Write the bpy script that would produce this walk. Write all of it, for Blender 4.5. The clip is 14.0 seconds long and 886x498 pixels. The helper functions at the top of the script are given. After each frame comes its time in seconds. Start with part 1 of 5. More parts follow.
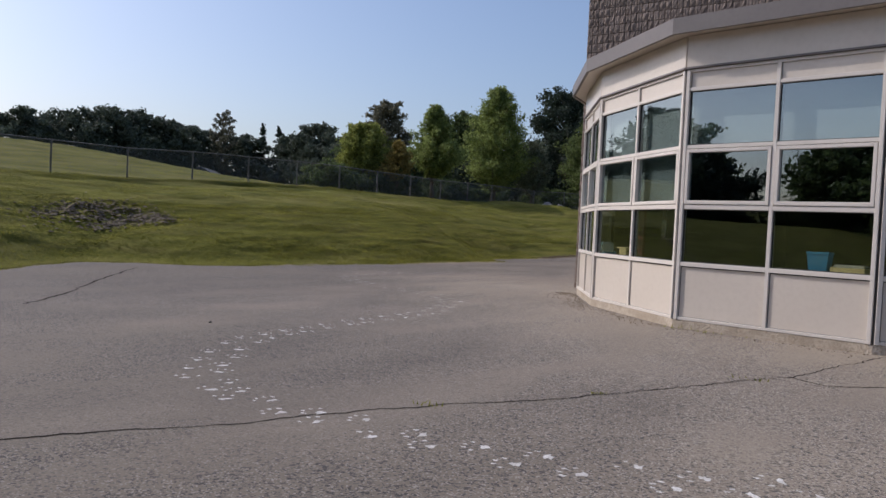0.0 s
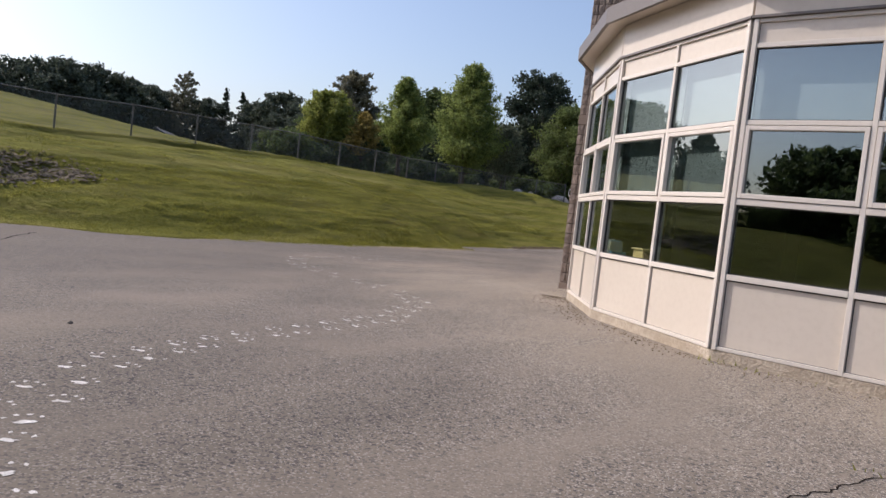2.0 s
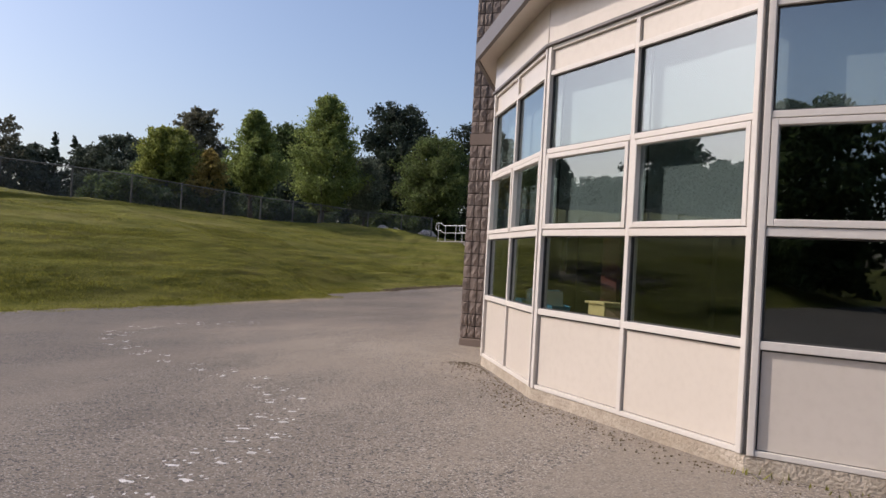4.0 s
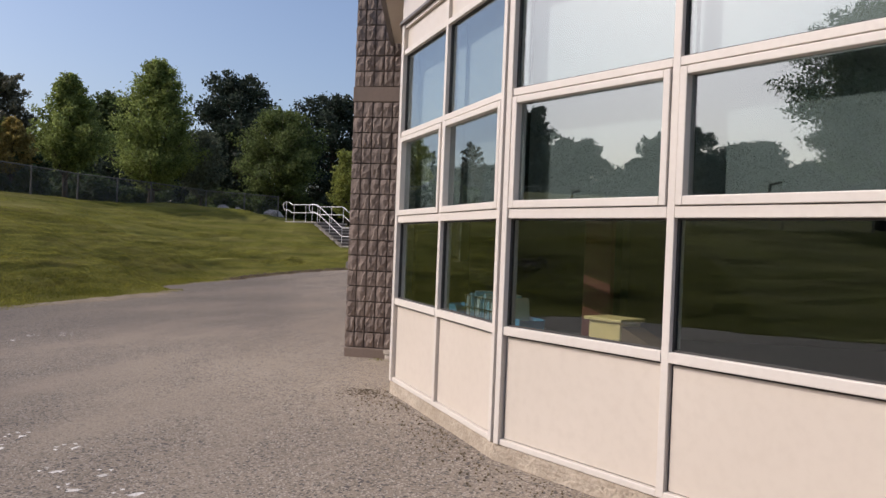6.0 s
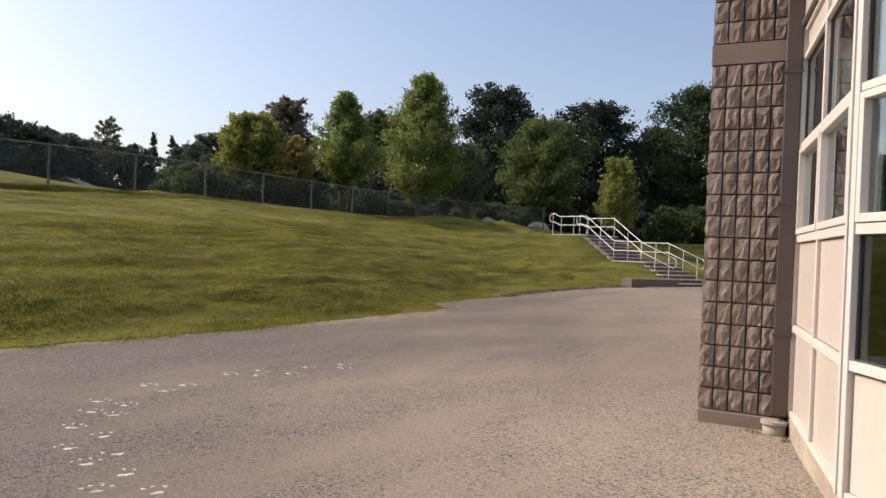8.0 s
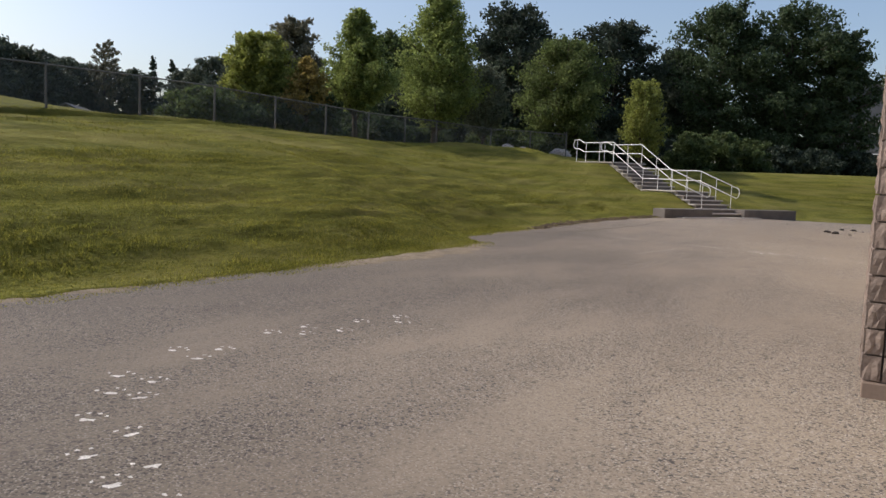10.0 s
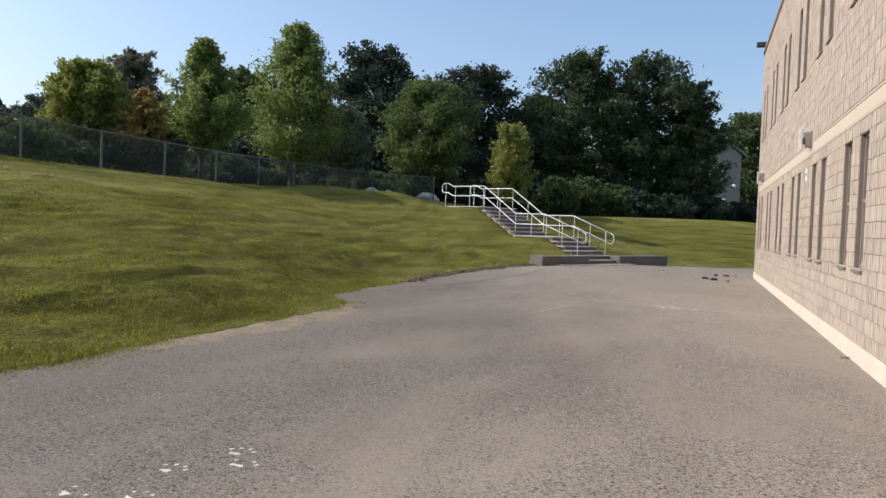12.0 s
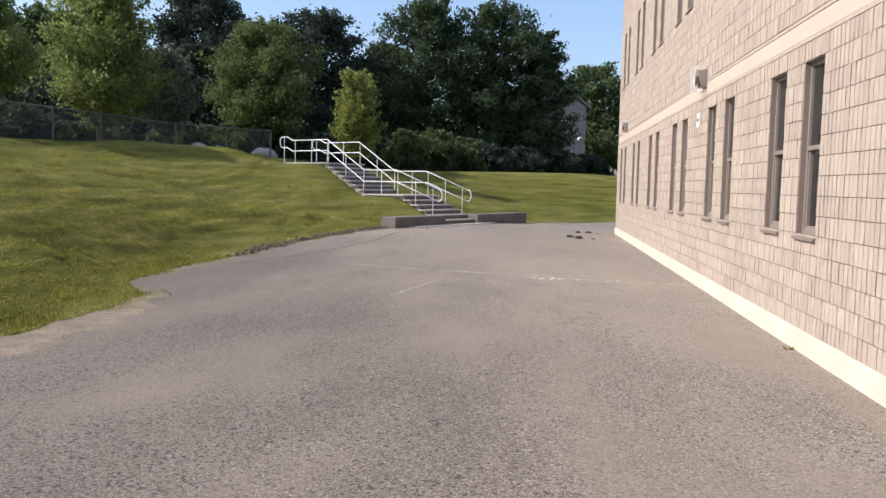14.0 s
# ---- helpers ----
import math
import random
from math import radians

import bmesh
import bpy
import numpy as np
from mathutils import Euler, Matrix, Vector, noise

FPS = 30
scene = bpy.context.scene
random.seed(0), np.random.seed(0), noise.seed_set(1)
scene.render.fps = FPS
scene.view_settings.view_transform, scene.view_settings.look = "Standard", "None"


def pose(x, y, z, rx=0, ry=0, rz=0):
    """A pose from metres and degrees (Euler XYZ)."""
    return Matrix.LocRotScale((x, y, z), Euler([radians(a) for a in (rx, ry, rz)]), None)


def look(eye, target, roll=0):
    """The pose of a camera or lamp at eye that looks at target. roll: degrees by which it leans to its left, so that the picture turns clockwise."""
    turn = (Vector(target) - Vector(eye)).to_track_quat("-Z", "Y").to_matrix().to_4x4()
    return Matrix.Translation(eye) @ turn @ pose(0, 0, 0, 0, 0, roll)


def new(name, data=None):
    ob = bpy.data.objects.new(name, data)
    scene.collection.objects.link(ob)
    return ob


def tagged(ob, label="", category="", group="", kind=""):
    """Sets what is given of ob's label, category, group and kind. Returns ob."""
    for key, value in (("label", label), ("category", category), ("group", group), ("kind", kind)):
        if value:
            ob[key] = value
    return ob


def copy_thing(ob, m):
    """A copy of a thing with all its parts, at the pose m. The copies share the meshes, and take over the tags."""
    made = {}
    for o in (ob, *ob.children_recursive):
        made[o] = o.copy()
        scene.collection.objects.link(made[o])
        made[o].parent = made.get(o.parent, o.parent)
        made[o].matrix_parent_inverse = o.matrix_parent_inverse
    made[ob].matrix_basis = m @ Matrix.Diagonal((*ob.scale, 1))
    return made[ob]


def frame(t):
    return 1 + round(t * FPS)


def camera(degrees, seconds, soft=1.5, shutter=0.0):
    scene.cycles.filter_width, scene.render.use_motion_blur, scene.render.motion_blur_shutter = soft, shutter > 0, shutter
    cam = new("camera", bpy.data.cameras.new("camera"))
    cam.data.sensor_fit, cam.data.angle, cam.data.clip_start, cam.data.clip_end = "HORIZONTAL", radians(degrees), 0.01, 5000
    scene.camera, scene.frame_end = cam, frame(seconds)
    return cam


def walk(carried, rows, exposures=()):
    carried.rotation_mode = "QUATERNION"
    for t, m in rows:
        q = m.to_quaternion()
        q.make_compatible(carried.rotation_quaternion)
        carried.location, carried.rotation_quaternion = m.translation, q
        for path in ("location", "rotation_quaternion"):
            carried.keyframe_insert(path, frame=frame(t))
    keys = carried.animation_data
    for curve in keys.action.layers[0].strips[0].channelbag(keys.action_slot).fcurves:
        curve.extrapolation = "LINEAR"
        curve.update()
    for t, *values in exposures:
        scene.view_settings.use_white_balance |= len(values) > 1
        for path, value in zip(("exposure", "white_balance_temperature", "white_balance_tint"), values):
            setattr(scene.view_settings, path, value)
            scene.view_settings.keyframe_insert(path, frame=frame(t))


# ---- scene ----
cam = camera(59.4, 14.0)
PATH = [
    (0, (9.9, -19.914, 1.355), (8.756, -18.274, 1.295), 2.8),
    (0.5, (9.439, -19.325, 1.316), (8.205, -17.762, 1.128), 2.0),
    (1, (8.956, -18.76, 1.298), (7.772, -17.163, 1.082), 5.5),
    (1.5, (8.528, -18.183, 1.324), (7.405, -16.542, 1.114), 3.9),
    (2, (8.169, -17.595, 1.336), (7.113, -15.899, 1.238), 6.6),
    (2.5, (7.68, -16.95, 1.445), (6.844, -15.134, 1.385), 5.1),
    (2.7, (7.538, -16.679, 1.44), (6.687, -14.869, 1.428), 3.7),
    (4.8, (5.632, -14.149, 1.543), (4.967, -12.264, 1.605), 2.4),
    (5, (5.516, -13.985, 1.568), (4.862, -12.097, 1.668), 1.7),
    (5.5, (5.101, -13.269, 1.557), (4.649, -11.321, 1.58), 2.7),
    (6, (4.771, -12.522, 1.555), (4.42, -10.553, 1.545), 2.3),
    (6.5, (4.371, -11.941, 1.53), (3.798, -10.025, 1.565), 3.7),
    (7, (3.998, -11.291, 1.542), (3.501, -9.354, 1.487), 3.0),
    (7.5, (3.542, -10.729, 1.572), (2.733, -8.9, 1.545), 3.4),
    (8, (3.027, -10.228, 1.574), (2.073, -8.471, 1.57), 2.5),
    (10.3, (1.386, -8.934, 1.605), (0.446, -7.18, 1.401), 2.7),
    (10.5, (1.232, -8.698, 1.628), (0.327, -6.925, 1.44), 2.1),
    (11, (0.773, -8.07, 1.683), (-0.143, -6.292, 1.663), 3.4),
    (11.2, (0.601, -7.812, 1.658), (-0.297, -6.028, 1.544), 1.5),
    (11.5, (0.427, -7.258, 1.635), (-0.286, -5.399, 1.453), 0.9),
    (12, (0.122, -6.629, 1.643), (-0.506, -4.731, 1.58), 2.2),
    (12.5, (-0.079, -5.91, 1.639), (-0.538, -3.965, 1.563), 1.7),
    (13, (-0.293, -5.154, 1.661), (-0.61, -3.181, 1.572), 2.4),
    (13.5, (-0.486, -4.288, 1.732), (-0.759, -2.309, 1.64), 4.9),
    (14, (-0.634, -3.468, 1.722), (-0.881, -1.49, 1.557), 1.1),
]
EXPOSURES = [(0.0, -0.42, 5920, 16), (1.0, -0.25, 6250, 16), (2.0, -0.02, 6230, 17), (5.0, -0.27, 6250, 17), (7.0, -0.1, 6350, 17), (8.0, 0.08, 6750, 17), (10.5, -0.15, 6290, 12), (11.5, 0.0, 6110, 11), (12.5, 0.22, 6050, 10), (14.0, 0.34, 5980, 13)]
walk(cam, [(t, look(e, g, r)) for t, e, g, r in PATH], EXPOSURES)

# ---- world and light ----
SUN_AZ, SUN_EL = 104.0, 38.0          # degrees left of +Y, and above the horizon
sun_dir = Vector((-math.sin(radians(SUN_AZ)) * math.cos(radians(SUN_EL)), math.cos(radians(SUN_AZ)) * math.cos(radians(SUN_EL)), math.sin(radians(SUN_EL))))
world = bpy.data.worlds.new("sky")
scene.world = world
world.use_nodes = True
wn = world.node_tree
wn.nodes.clear()
sky = wn.nodes.new("ShaderNodeTexSky")
sky.sky_type, sky.sun_disc = "NISHITA", False
sky.sun_elevation, sky.sun_rotation = radians(SUN_EL), radians(-SUN_AZ)
sky.air_density, sky.dust_density, sky.ozone_density = 1.0, 2.7, 1.4
bg = wn.nodes.new("ShaderNodeBackground")
bg.inputs["Strength"].default_value = 0.178
wo = wn.nodes.new("ShaderNodeOutputWorld")
wn.links.new(sky.outputs[0], bg.inputs[0])
wn.links.new(bg.outputs[0], wo.inputs[0])
sun = new("sun", bpy.data.lights.new("sun", "SUN"))
sun.data.energy, sun.data.angle, sun.data.color = 3.7, radians(0.6), (1.0, 0.93, 0.83)
sun.matrix_world = look(sun_dir * 60, (0, 0, 0))

# ---- materials ----
def material(name, color, rough=0.8, metal=0.0, second=None, scale=4.0, fine=60.0, amount=0.5, bump=0.2, depth=0.01,
             rand=0.0, island=0.0, spec=0.5, stretch=(1, 1, 1), third=None, third_scale=0.6, third_amount=0.4):
    m = bpy.data.materials.new(name)
    m.use_nodes = True
    nt = m.node_tree
    b = nt.nodes["Principled BSDF"]
    b.inputs["Roughness"].default_value, b.inputs["Metallic"].default_value = rough, metal
    b.inputs["Specular IOR Level"].default_value = spec
    co = nt.nodes.new("ShaderNodeTexCoord")
    mp = nt.nodes.new("ShaderNodeMapping")
    mp.inputs["Scale"].default_value = stretch
    nt.links.new(co.outputs["Object"], mp.inputs[0])

    def tex(sc, det):
        n = nt.nodes.new("ShaderNodeTexNoise")
        n.inputs["Scale"].default_value, n.inputs["Detail"].default_value = sc, det
        nt.links.new(mp.outputs[0], n.inputs["Vector"])
        return n

    def mix(a, b2, fac, lo=0.35, hi=0.65, most=1.0):
        r = nt.nodes.new("ShaderNodeMapRange")
        r.inputs[1].default_value, r.inputs[2].default_value, r.inputs[4].default_value = lo, hi, most
        nt.links.new(fac, r.inputs[0])
        x = nt.nodes.new("ShaderNodeMix")
        x.data_type = "RGBA"
        nt.links.new(r.outputs[0], x.inputs[0])
        for s, v in ((6, a), (7, b2)):
            if isinstance(v, tuple):
                x.inputs[s].default_value = (*v, 1)
            else:
                nt.links.new(v, x.inputs[s])
        return x.outputs[2]

    second = second or tuple(c * 0.7 for c in color)
    big, small = tex(scale, 5), tex(fine, 3)
    c = mix(color, second, big.outputs["Fac"], most=amount)
    c = mix(c, second, small.outputs["Fac"], 0.45, 0.7, amount)
    if third:
        c = mix(c, third, tex(third_scale, 6).outputs["Fac"], 0.45, 0.7, third_amount)
    if rand or island:
        if island:
            g = nt.nodes.new("ShaderNodeNewGeometry")
            src = g.outputs["Random Per Island"]
        else:
            g = nt.nodes.new("ShaderNodeObjectInfo")
            src = g.outputs["Random"]
        r = nt.nodes.new("ShaderNodeMapRange")
        k = rand or island
        r.inputs[3].default_value, r.inputs[4].default_value = 1 - k, 1 + k
        nt.links.new(src, r.inputs[0])
        h = nt.nodes.new("ShaderNodeHueSaturation")
        nt.links.new(r.outputs[0], h.inputs["Value"])
        nt.links.new(c, h.inputs["Color"])
        c = h.outputs[0]
    nt.links.new(c, b.inputs["Base Color"])
    if bump:
        bp = nt.nodes.new("ShaderNodeBump")
        bp.inputs["Strength"].default_value, bp.inputs["Distance"].default_value = bump, depth
        nt.links.new(small.outputs["Fac"], bp.inputs["Height"])
        nt.links.new(bp.outputs[0], b.inputs["Normal"])
    return m


def leaf_material(name, color, second, var=0.35, trans=0.35, stretch=(1, 1, 1)):
    m = material(name, color, 0.6, second=second, scale=0.45, fine=2.0, amount=0.6, bump=0, island=var, spec=0.25, stretch=stretch)
    nt = m.node_tree
    b = nt.nodes["Principled BSDF"]
    out = nt.nodes["Material Output"]
    t = nt.nodes.new("ShaderNodeBsdfTranslucent")
    nt.links.new(b.inputs["Base Color"].links[0].from_socket, t.inputs[0])
    x = nt.nodes.new("ShaderNodeMixShader")
    x.inputs[0].default_value = trans
    nt.links.new(b.outputs[0], x.inputs[1])
    nt.links.new(t.outputs[0], x.inputs[2])
    nt.links.new(x.outputs[0], out.inputs[0])
    return m


def glass_material(name, gloss, tint):
    m = bpy.data.materials.new(name)
    m.use_nodes = True
    nt = m.node_tree
    nt.nodes.remove(nt.nodes["Principled BSDF"])
    out = nt.nodes["Material Output"]
    g, t, x, f, p, r = (nt.nodes.new("ShaderNode" + k) for k in ("BsdfGlossy", "BsdfTransparent", "MixShader", "LayerWeight", "Math", "MapRange"))
    g.inputs["Roughness"].default_value = 0.0
    g.inputs["Color"].default_value = (0.90, 0.95, 0.98, 1)
    t.inputs[0].default_value = (*tint, 1)
    f.inputs[0].default_value = 0.5
    p.operation = "POWER"
    p.inputs[1].default_value = 4.0
    r.inputs[3].default_value = gloss
    nt.links.new(f.outputs["Facing"], p.inputs[0])
    nt.links.new(p.outputs[0], r.inputs[0])
    nt.links.new(r.outputs[0], x.inputs[0])
    nt.links.new(t.outputs[0], x.inputs[1])
    nt.links.new(g.outputs[0], x.inputs[2])
    nt.links.new(x.outputs[0], out.inputs[0])
    return m


def asphalt_material():
    m = material("asphalt", (0.208, 0.171, 0.130), 0.85, second=(0.161, 0.130, 0.099), scale=0.9, fine=80, amount=0.5, bump=0.35, depth=0.004,
                 third=(0.281, 0.229, 0.168), third_scale=0.13, third_amount=0.85, spec=0.35)
    nt = m.node_tree
    b = nt.nodes["Principled BSDF"]
    c = b.inputs["Base Color"].links[0].from_socket
    co = nt.nodes.new("ShaderNodeTexCoord")
    stretch = nt.nodes.new("ShaderNodeMapping")
    stretch.inputs["Scale"].default_value = (1.6, 0.6, 1)
    nt.links.new(co.outputs["Object"], stretch.inputs[0])
    patch = nt.nodes.new("ShaderNodeTexNoise")
    patch.inputs["Scale"].default_value, patch.inputs["Detail"].default_value = 0.45, 6
    nt.links.new(stretch.outputs[0], patch.inputs["Vector"])
    bare = nt.nodes.new("ShaderNodeMapRange")
    bare.interpolation_type = "SMOOTHSTEP"
    for k, v in ((1, 0.38), (2, 0.54), (3, 0.36), (4, 0.90)):
        bare.inputs[k].default_value = v
    nt.links.new(patch.outputs["Fac"], bare.inputs[0])
    for scale, lo, hi, tone in ((80, 0.76, 0.82, (0.065, 0.057, 0.052)), (95, 0.84, 0.90, (0.38, 0.335, 0.285)), (46, 0.92, 0.95, (0.055, 0.049, 0.045))):
        v = nt.nodes.new("ShaderNodeTexVoronoi")
        v.inputs["Scale"].default_value = scale
        nt.links.new(co.outputs["Object"], v.inputs["Vector"])
        sep = nt.nodes.new("ShaderNodeSeparateColor")
        nt.links.new(v.outputs["Color"], sep.inputs[0])
        r = nt.nodes.new("ShaderNodeMapRange")
        r.inputs[1].default_value, r.inputs[2].default_value = lo, hi
        nt.links.new(bare.outputs[0], r.inputs[4])
        nt.links.new(sep.outputs[0], r.inputs[0])
        x = nt.nodes.new("ShaderNodeMix")
        x.data_type = "RGBA"
        nt.links.new(r.outputs[0], x.inputs[0])
        nt.links.new(c, x.inputs[6])
        x.inputs[7].default_value = (*tone, 1)
        c = x.outputs[2]
    # asphalt value scaled by place: higher near the building and stairs, broken by noise
    xyz = nt.nodes.new("ShaderNodeSeparateXYZ")
    nt.links.new(co.outputs["Object"], xyz.inputs[0])

    def sum_up(op, a, k):
        n = nt.nodes.new("ShaderNodeMath")
        n.operation = op
        for s, v in enumerate((a, k)):
            if isinstance(v, (int, float)):
                n.inputs[s].default_value = v
            else:
                nt.links.new(v, n.inputs[s])
        return n.outputs[0]

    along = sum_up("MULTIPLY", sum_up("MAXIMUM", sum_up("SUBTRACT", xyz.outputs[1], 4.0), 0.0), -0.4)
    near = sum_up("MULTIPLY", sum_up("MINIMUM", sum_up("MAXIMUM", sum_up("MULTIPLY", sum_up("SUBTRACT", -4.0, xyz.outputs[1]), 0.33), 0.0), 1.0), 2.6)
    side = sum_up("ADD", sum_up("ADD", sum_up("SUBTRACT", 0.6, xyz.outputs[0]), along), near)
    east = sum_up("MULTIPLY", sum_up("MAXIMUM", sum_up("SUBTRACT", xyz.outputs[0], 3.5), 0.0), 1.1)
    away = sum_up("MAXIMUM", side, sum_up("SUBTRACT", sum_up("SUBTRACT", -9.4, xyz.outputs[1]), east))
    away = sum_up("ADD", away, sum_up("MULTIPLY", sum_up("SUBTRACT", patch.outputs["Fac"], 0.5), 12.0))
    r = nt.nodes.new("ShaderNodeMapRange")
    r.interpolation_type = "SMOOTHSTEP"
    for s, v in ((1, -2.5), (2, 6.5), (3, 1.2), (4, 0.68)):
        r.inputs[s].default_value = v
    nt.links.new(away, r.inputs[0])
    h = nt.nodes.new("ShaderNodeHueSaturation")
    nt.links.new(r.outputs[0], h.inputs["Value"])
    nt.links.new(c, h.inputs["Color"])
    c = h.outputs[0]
    nt.links.new(c, b.inputs["Base Color"])
    return m


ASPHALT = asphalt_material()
GRASS = material("grass", (0.205, 0.198, 0.036), 0.9, second=(0.075, 0.078, 0.014), scale=0.9, fine=14, amount=0.75, bump=0.9, depth=0.08,
                 third=(0.24, 0.21, 0.065), third_scale=0.6, third_amount=0.65, stretch=(0.55, 0.5, 7), spec=0.1)
BLADE = leaf_material("grass_blade", (0.275, 0.262, 0.05), (0.12, 0.128, 0.02), 0.5, 0.5, (0.55, 0.5, 7))
EARTH = material("bare_earth", (0.15, 0.115, 0.078), 0.98, second=(0.07, 0.055, 0.036), scale=2.5, fine=14, bump=0.8, depth=0.04, spec=0.1)
DRY = material("dry_soil", (0.27, 0.215, 0.145), 0.95, second=(0.13, 0.10, 0.062), scale=3, fine=22, amount=0.75, bump=0.8, depth=0.02)
CONCRETE = material("concrete", (0.40, 0.345, 0.28), 0.85, second=(0.26, 0.23, 0.19), scale=1.5, fine=40, amount=0.4, bump=0.2, depth=0.005)
FOOTING = material("pitted_footing", (0.54, 0.46, 0.36), 0.9, second=(0.27, 0.215, 0.155), scale=5, fine=38, amount=0.6, bump=0.9, depth=0.02, third=(0.30, 0.235, 0.16), third_scale=1.3, third_amount=0.5)
STAIR = material("stair_concrete", (0.48, 0.44, 0.385), 0.85, second=(0.28, 0.25, 0.22), scale=2, fine=30, amount=0.45, bump=0.2)
# dark tone also stands in for shade on the step fronts
PLINTH = material("stair_plinth_concrete", (0.17, 0.148, 0.13), 0.9, second=(0.09, 0.078, 0.07), scale=2, fine=30, amount=0.5, bump=0.3)
TAN = material("tan_block", (0.44, 0.36, 0.285), 0.9, second=(0.28, 0.22, 0.168), scale=1.2, fine=9, amount=0.34, stretch=(5, 5, 1.2), bump=0.5, depth=0.01, rand=0.09)
TAN_REST = material("tan_block_rest", (0.44, 0.36, 0.285), 0.9, second=(0.28, 0.22, 0.168), scale=1.2, fine=9, amount=0.34, stretch=(5, 5, 1.2), bump=0.5, depth=0.01, island=0.09)
TAN_SMOOTH = material("tan_band", (0.52, 0.43, 0.335), 0.85, second=(0.46, 0.36, 0.27), scale=1.2, fine=40, amount=0.35, bump=0.15)
MORTAR = material("mortar", (0.13, 0.10, 0.078), 0.95, scale=2, fine=60, bump=0.2)
CREAM = material("cream_base", (0.60, 0.53, 0.435), 0.85, second=(0.45, 0.37, 0.27), scale=1.5, fine=30, amount=0.35, bump=0.2)
BROWN = material("brown_block", (0.25, 0.195, 0.16), 0.9, second=(0.125, 0.095, 0.078), scale=3, fine=40, amount=0.5, bump=0.6, depth=0.012, rand=0.16)
BROWN_REST = material("brown_block_rest", (0.25, 0.195, 0.16), 0.9, second=(0.125, 0.095, 0.078), scale=3, fine=40, amount=0.5, bump=0.6, depth=0.012, island=0.16)
BROWN_SMOOTH = material("brown_band", (0.22, 0.165, 0.13), 0.85, scale=2, fine=40, amount=0.3, bump=0.15)
BROWN_MORTAR = material("brown_mortar", (0.10, 0.075, 0.06), 0.95, scale=2, fine=60, bump=0.2)
WHITE = material("cream_aluminium", (0.66, 0.603, 0.535), 0.45, second=(0.55, 0.49, 0.42), scale=1.5, fine=25, amount=0.25, bump=0.03, depth=0.002)
PANEL = material("cream_panel", (0.63, 0.558, 0.472), 0.28, second=(0.53, 0.46, 0.38), scale=0.9, fine=14, amount=0.3, bump=0.04, depth=0.003)
GREY_METAL = material("grey_fascia", (0.155, 0.135, 0.125), 0.5, second=(0.11, 0.095, 0.09), scale=1, fine=20, amount=0.3, bump=0.05)
GASKET = material("dark_gasket", (0.05, 0.045, 0.04), 0.7, bump=0)
TAUPE = material("taupe_frame", (0.235, 0.19, 0.155), 0.5, second=(0.16, 0.125, 0.10), scale=2, fine=30, amount=0.3, bump=0.05)
DOWNSPOUT = material("brown_metal", (0.075, 0.055, 0.046), 0.45, second=(0.07, 0.05, 0.04), scale=2, fine=25, amount=0.4, bump=0.05)
GALV = material("galvanised", (0.15, 0.145, 0.135), 0.7, 0.2, second=(0.09, 0.088, 0.08), scale=3, fine=40, amount=0.4, bump=0.05)
WIRE = material("fence_wire", (0.12, 0.125, 0.12), 0.6, 0.3, bump=0)
RAIL = material("white_rail", (0.78, 0.77, 0.74), 0.4, second=(0.62, 0.6, 0.56), scale=3, fine=30, amount=0.3, bump=0.03)
BARK = material("bark", (0.11, 0.085, 0.065), 0.95, second=(0.05, 0.04, 0.03), scale=3, fine=25, amount=0.6, bump=0.6, depth=0.03)
PAINT = material("worn_white_paint", (0.76, 0.73, 0.68), 0.8, second=(0.36, 0.33, 0.29), scale=9, fine=90, amount=0.75, bump=0.2)
CHALK = material("chalk", (0.46, 0.43, 0.39), 0.95, second=(0.27, 0.24, 0.215), scale=7, fine=60, amount=0.9, bump=0.1)
CRACK = material("crack_soil", (0.02, 0.017, 0.015), 1.0, second=(0.045, 0.037, 0.03), scale=5, fine=50, bump=0, spec=0.0)
GLASS = glass_material("reflective_glass", 0.115, (0.72, 0.76, 0.73))
SASH_GLASS = glass_material("sash_glass", 0.22, (0.46, 0.52, 0.51))
TOP_GLASS = glass_material("mirror_film_glass", 0.20, (0.60, 0.66, 0.65))
WALL_GLASS = glass_material("window_glass", 0.10, (0.6, 0.64, 0.62))
BLIND = material("white_blind", (0.66, 0.67, 0.66), 0.8, second=(0.61, 0.62, 0.61), scale=1, fine=20, amount=0.2, bump=0)
# near-black room colours stand in for dimness, as panes cast no shadow
ROOM_DIM = material("dim_room_wall", (0.06, 0.057, 0.052), 0.9, scale=1, fine=20, amount=0.2, bump=0)
ROOM_FLOOR_DIM = material("dim_room_floor", (0.045, 0.04, 0.036), 0.5, scale=1, fine=20, amount=0.2, bump=0)
BENCH_DIM = material("dim_bench_top", (0.022, 0.02, 0.018), 0.9, spec=0.1, scale=1, fine=20, amount=0.2, bump=0)
ROCK = material("pale_rock", (0.5, 0.46, 0.41), 0.9, second=(0.32, 0.29, 0.25), scale=2, fine=12, bump=0.6, depth=0.03)
SHINGLE = material("roof_shingle", (0.11, 0.11, 0.12), 0.9, scale=2, fine=12, bump=0.3)
SIDING = material("pale_siding", (0.13, 0.135, 0.145), 0.8, scale=1, fine=6, amount=0.2, bump=0.1)
DEBRIS = material("dark_clod", (0.035, 0.03, 0.026), 0.95, scale=5, fine=30, bump=0.5)
LAMP_BOX = material("lamp_casing", (0.30, 0.26, 0.22), 0.5, bump=0.05)
LAMP_GLASS = material("lamp_lens", (0.10, 0.09, 0.075), 0.15, bump=0)


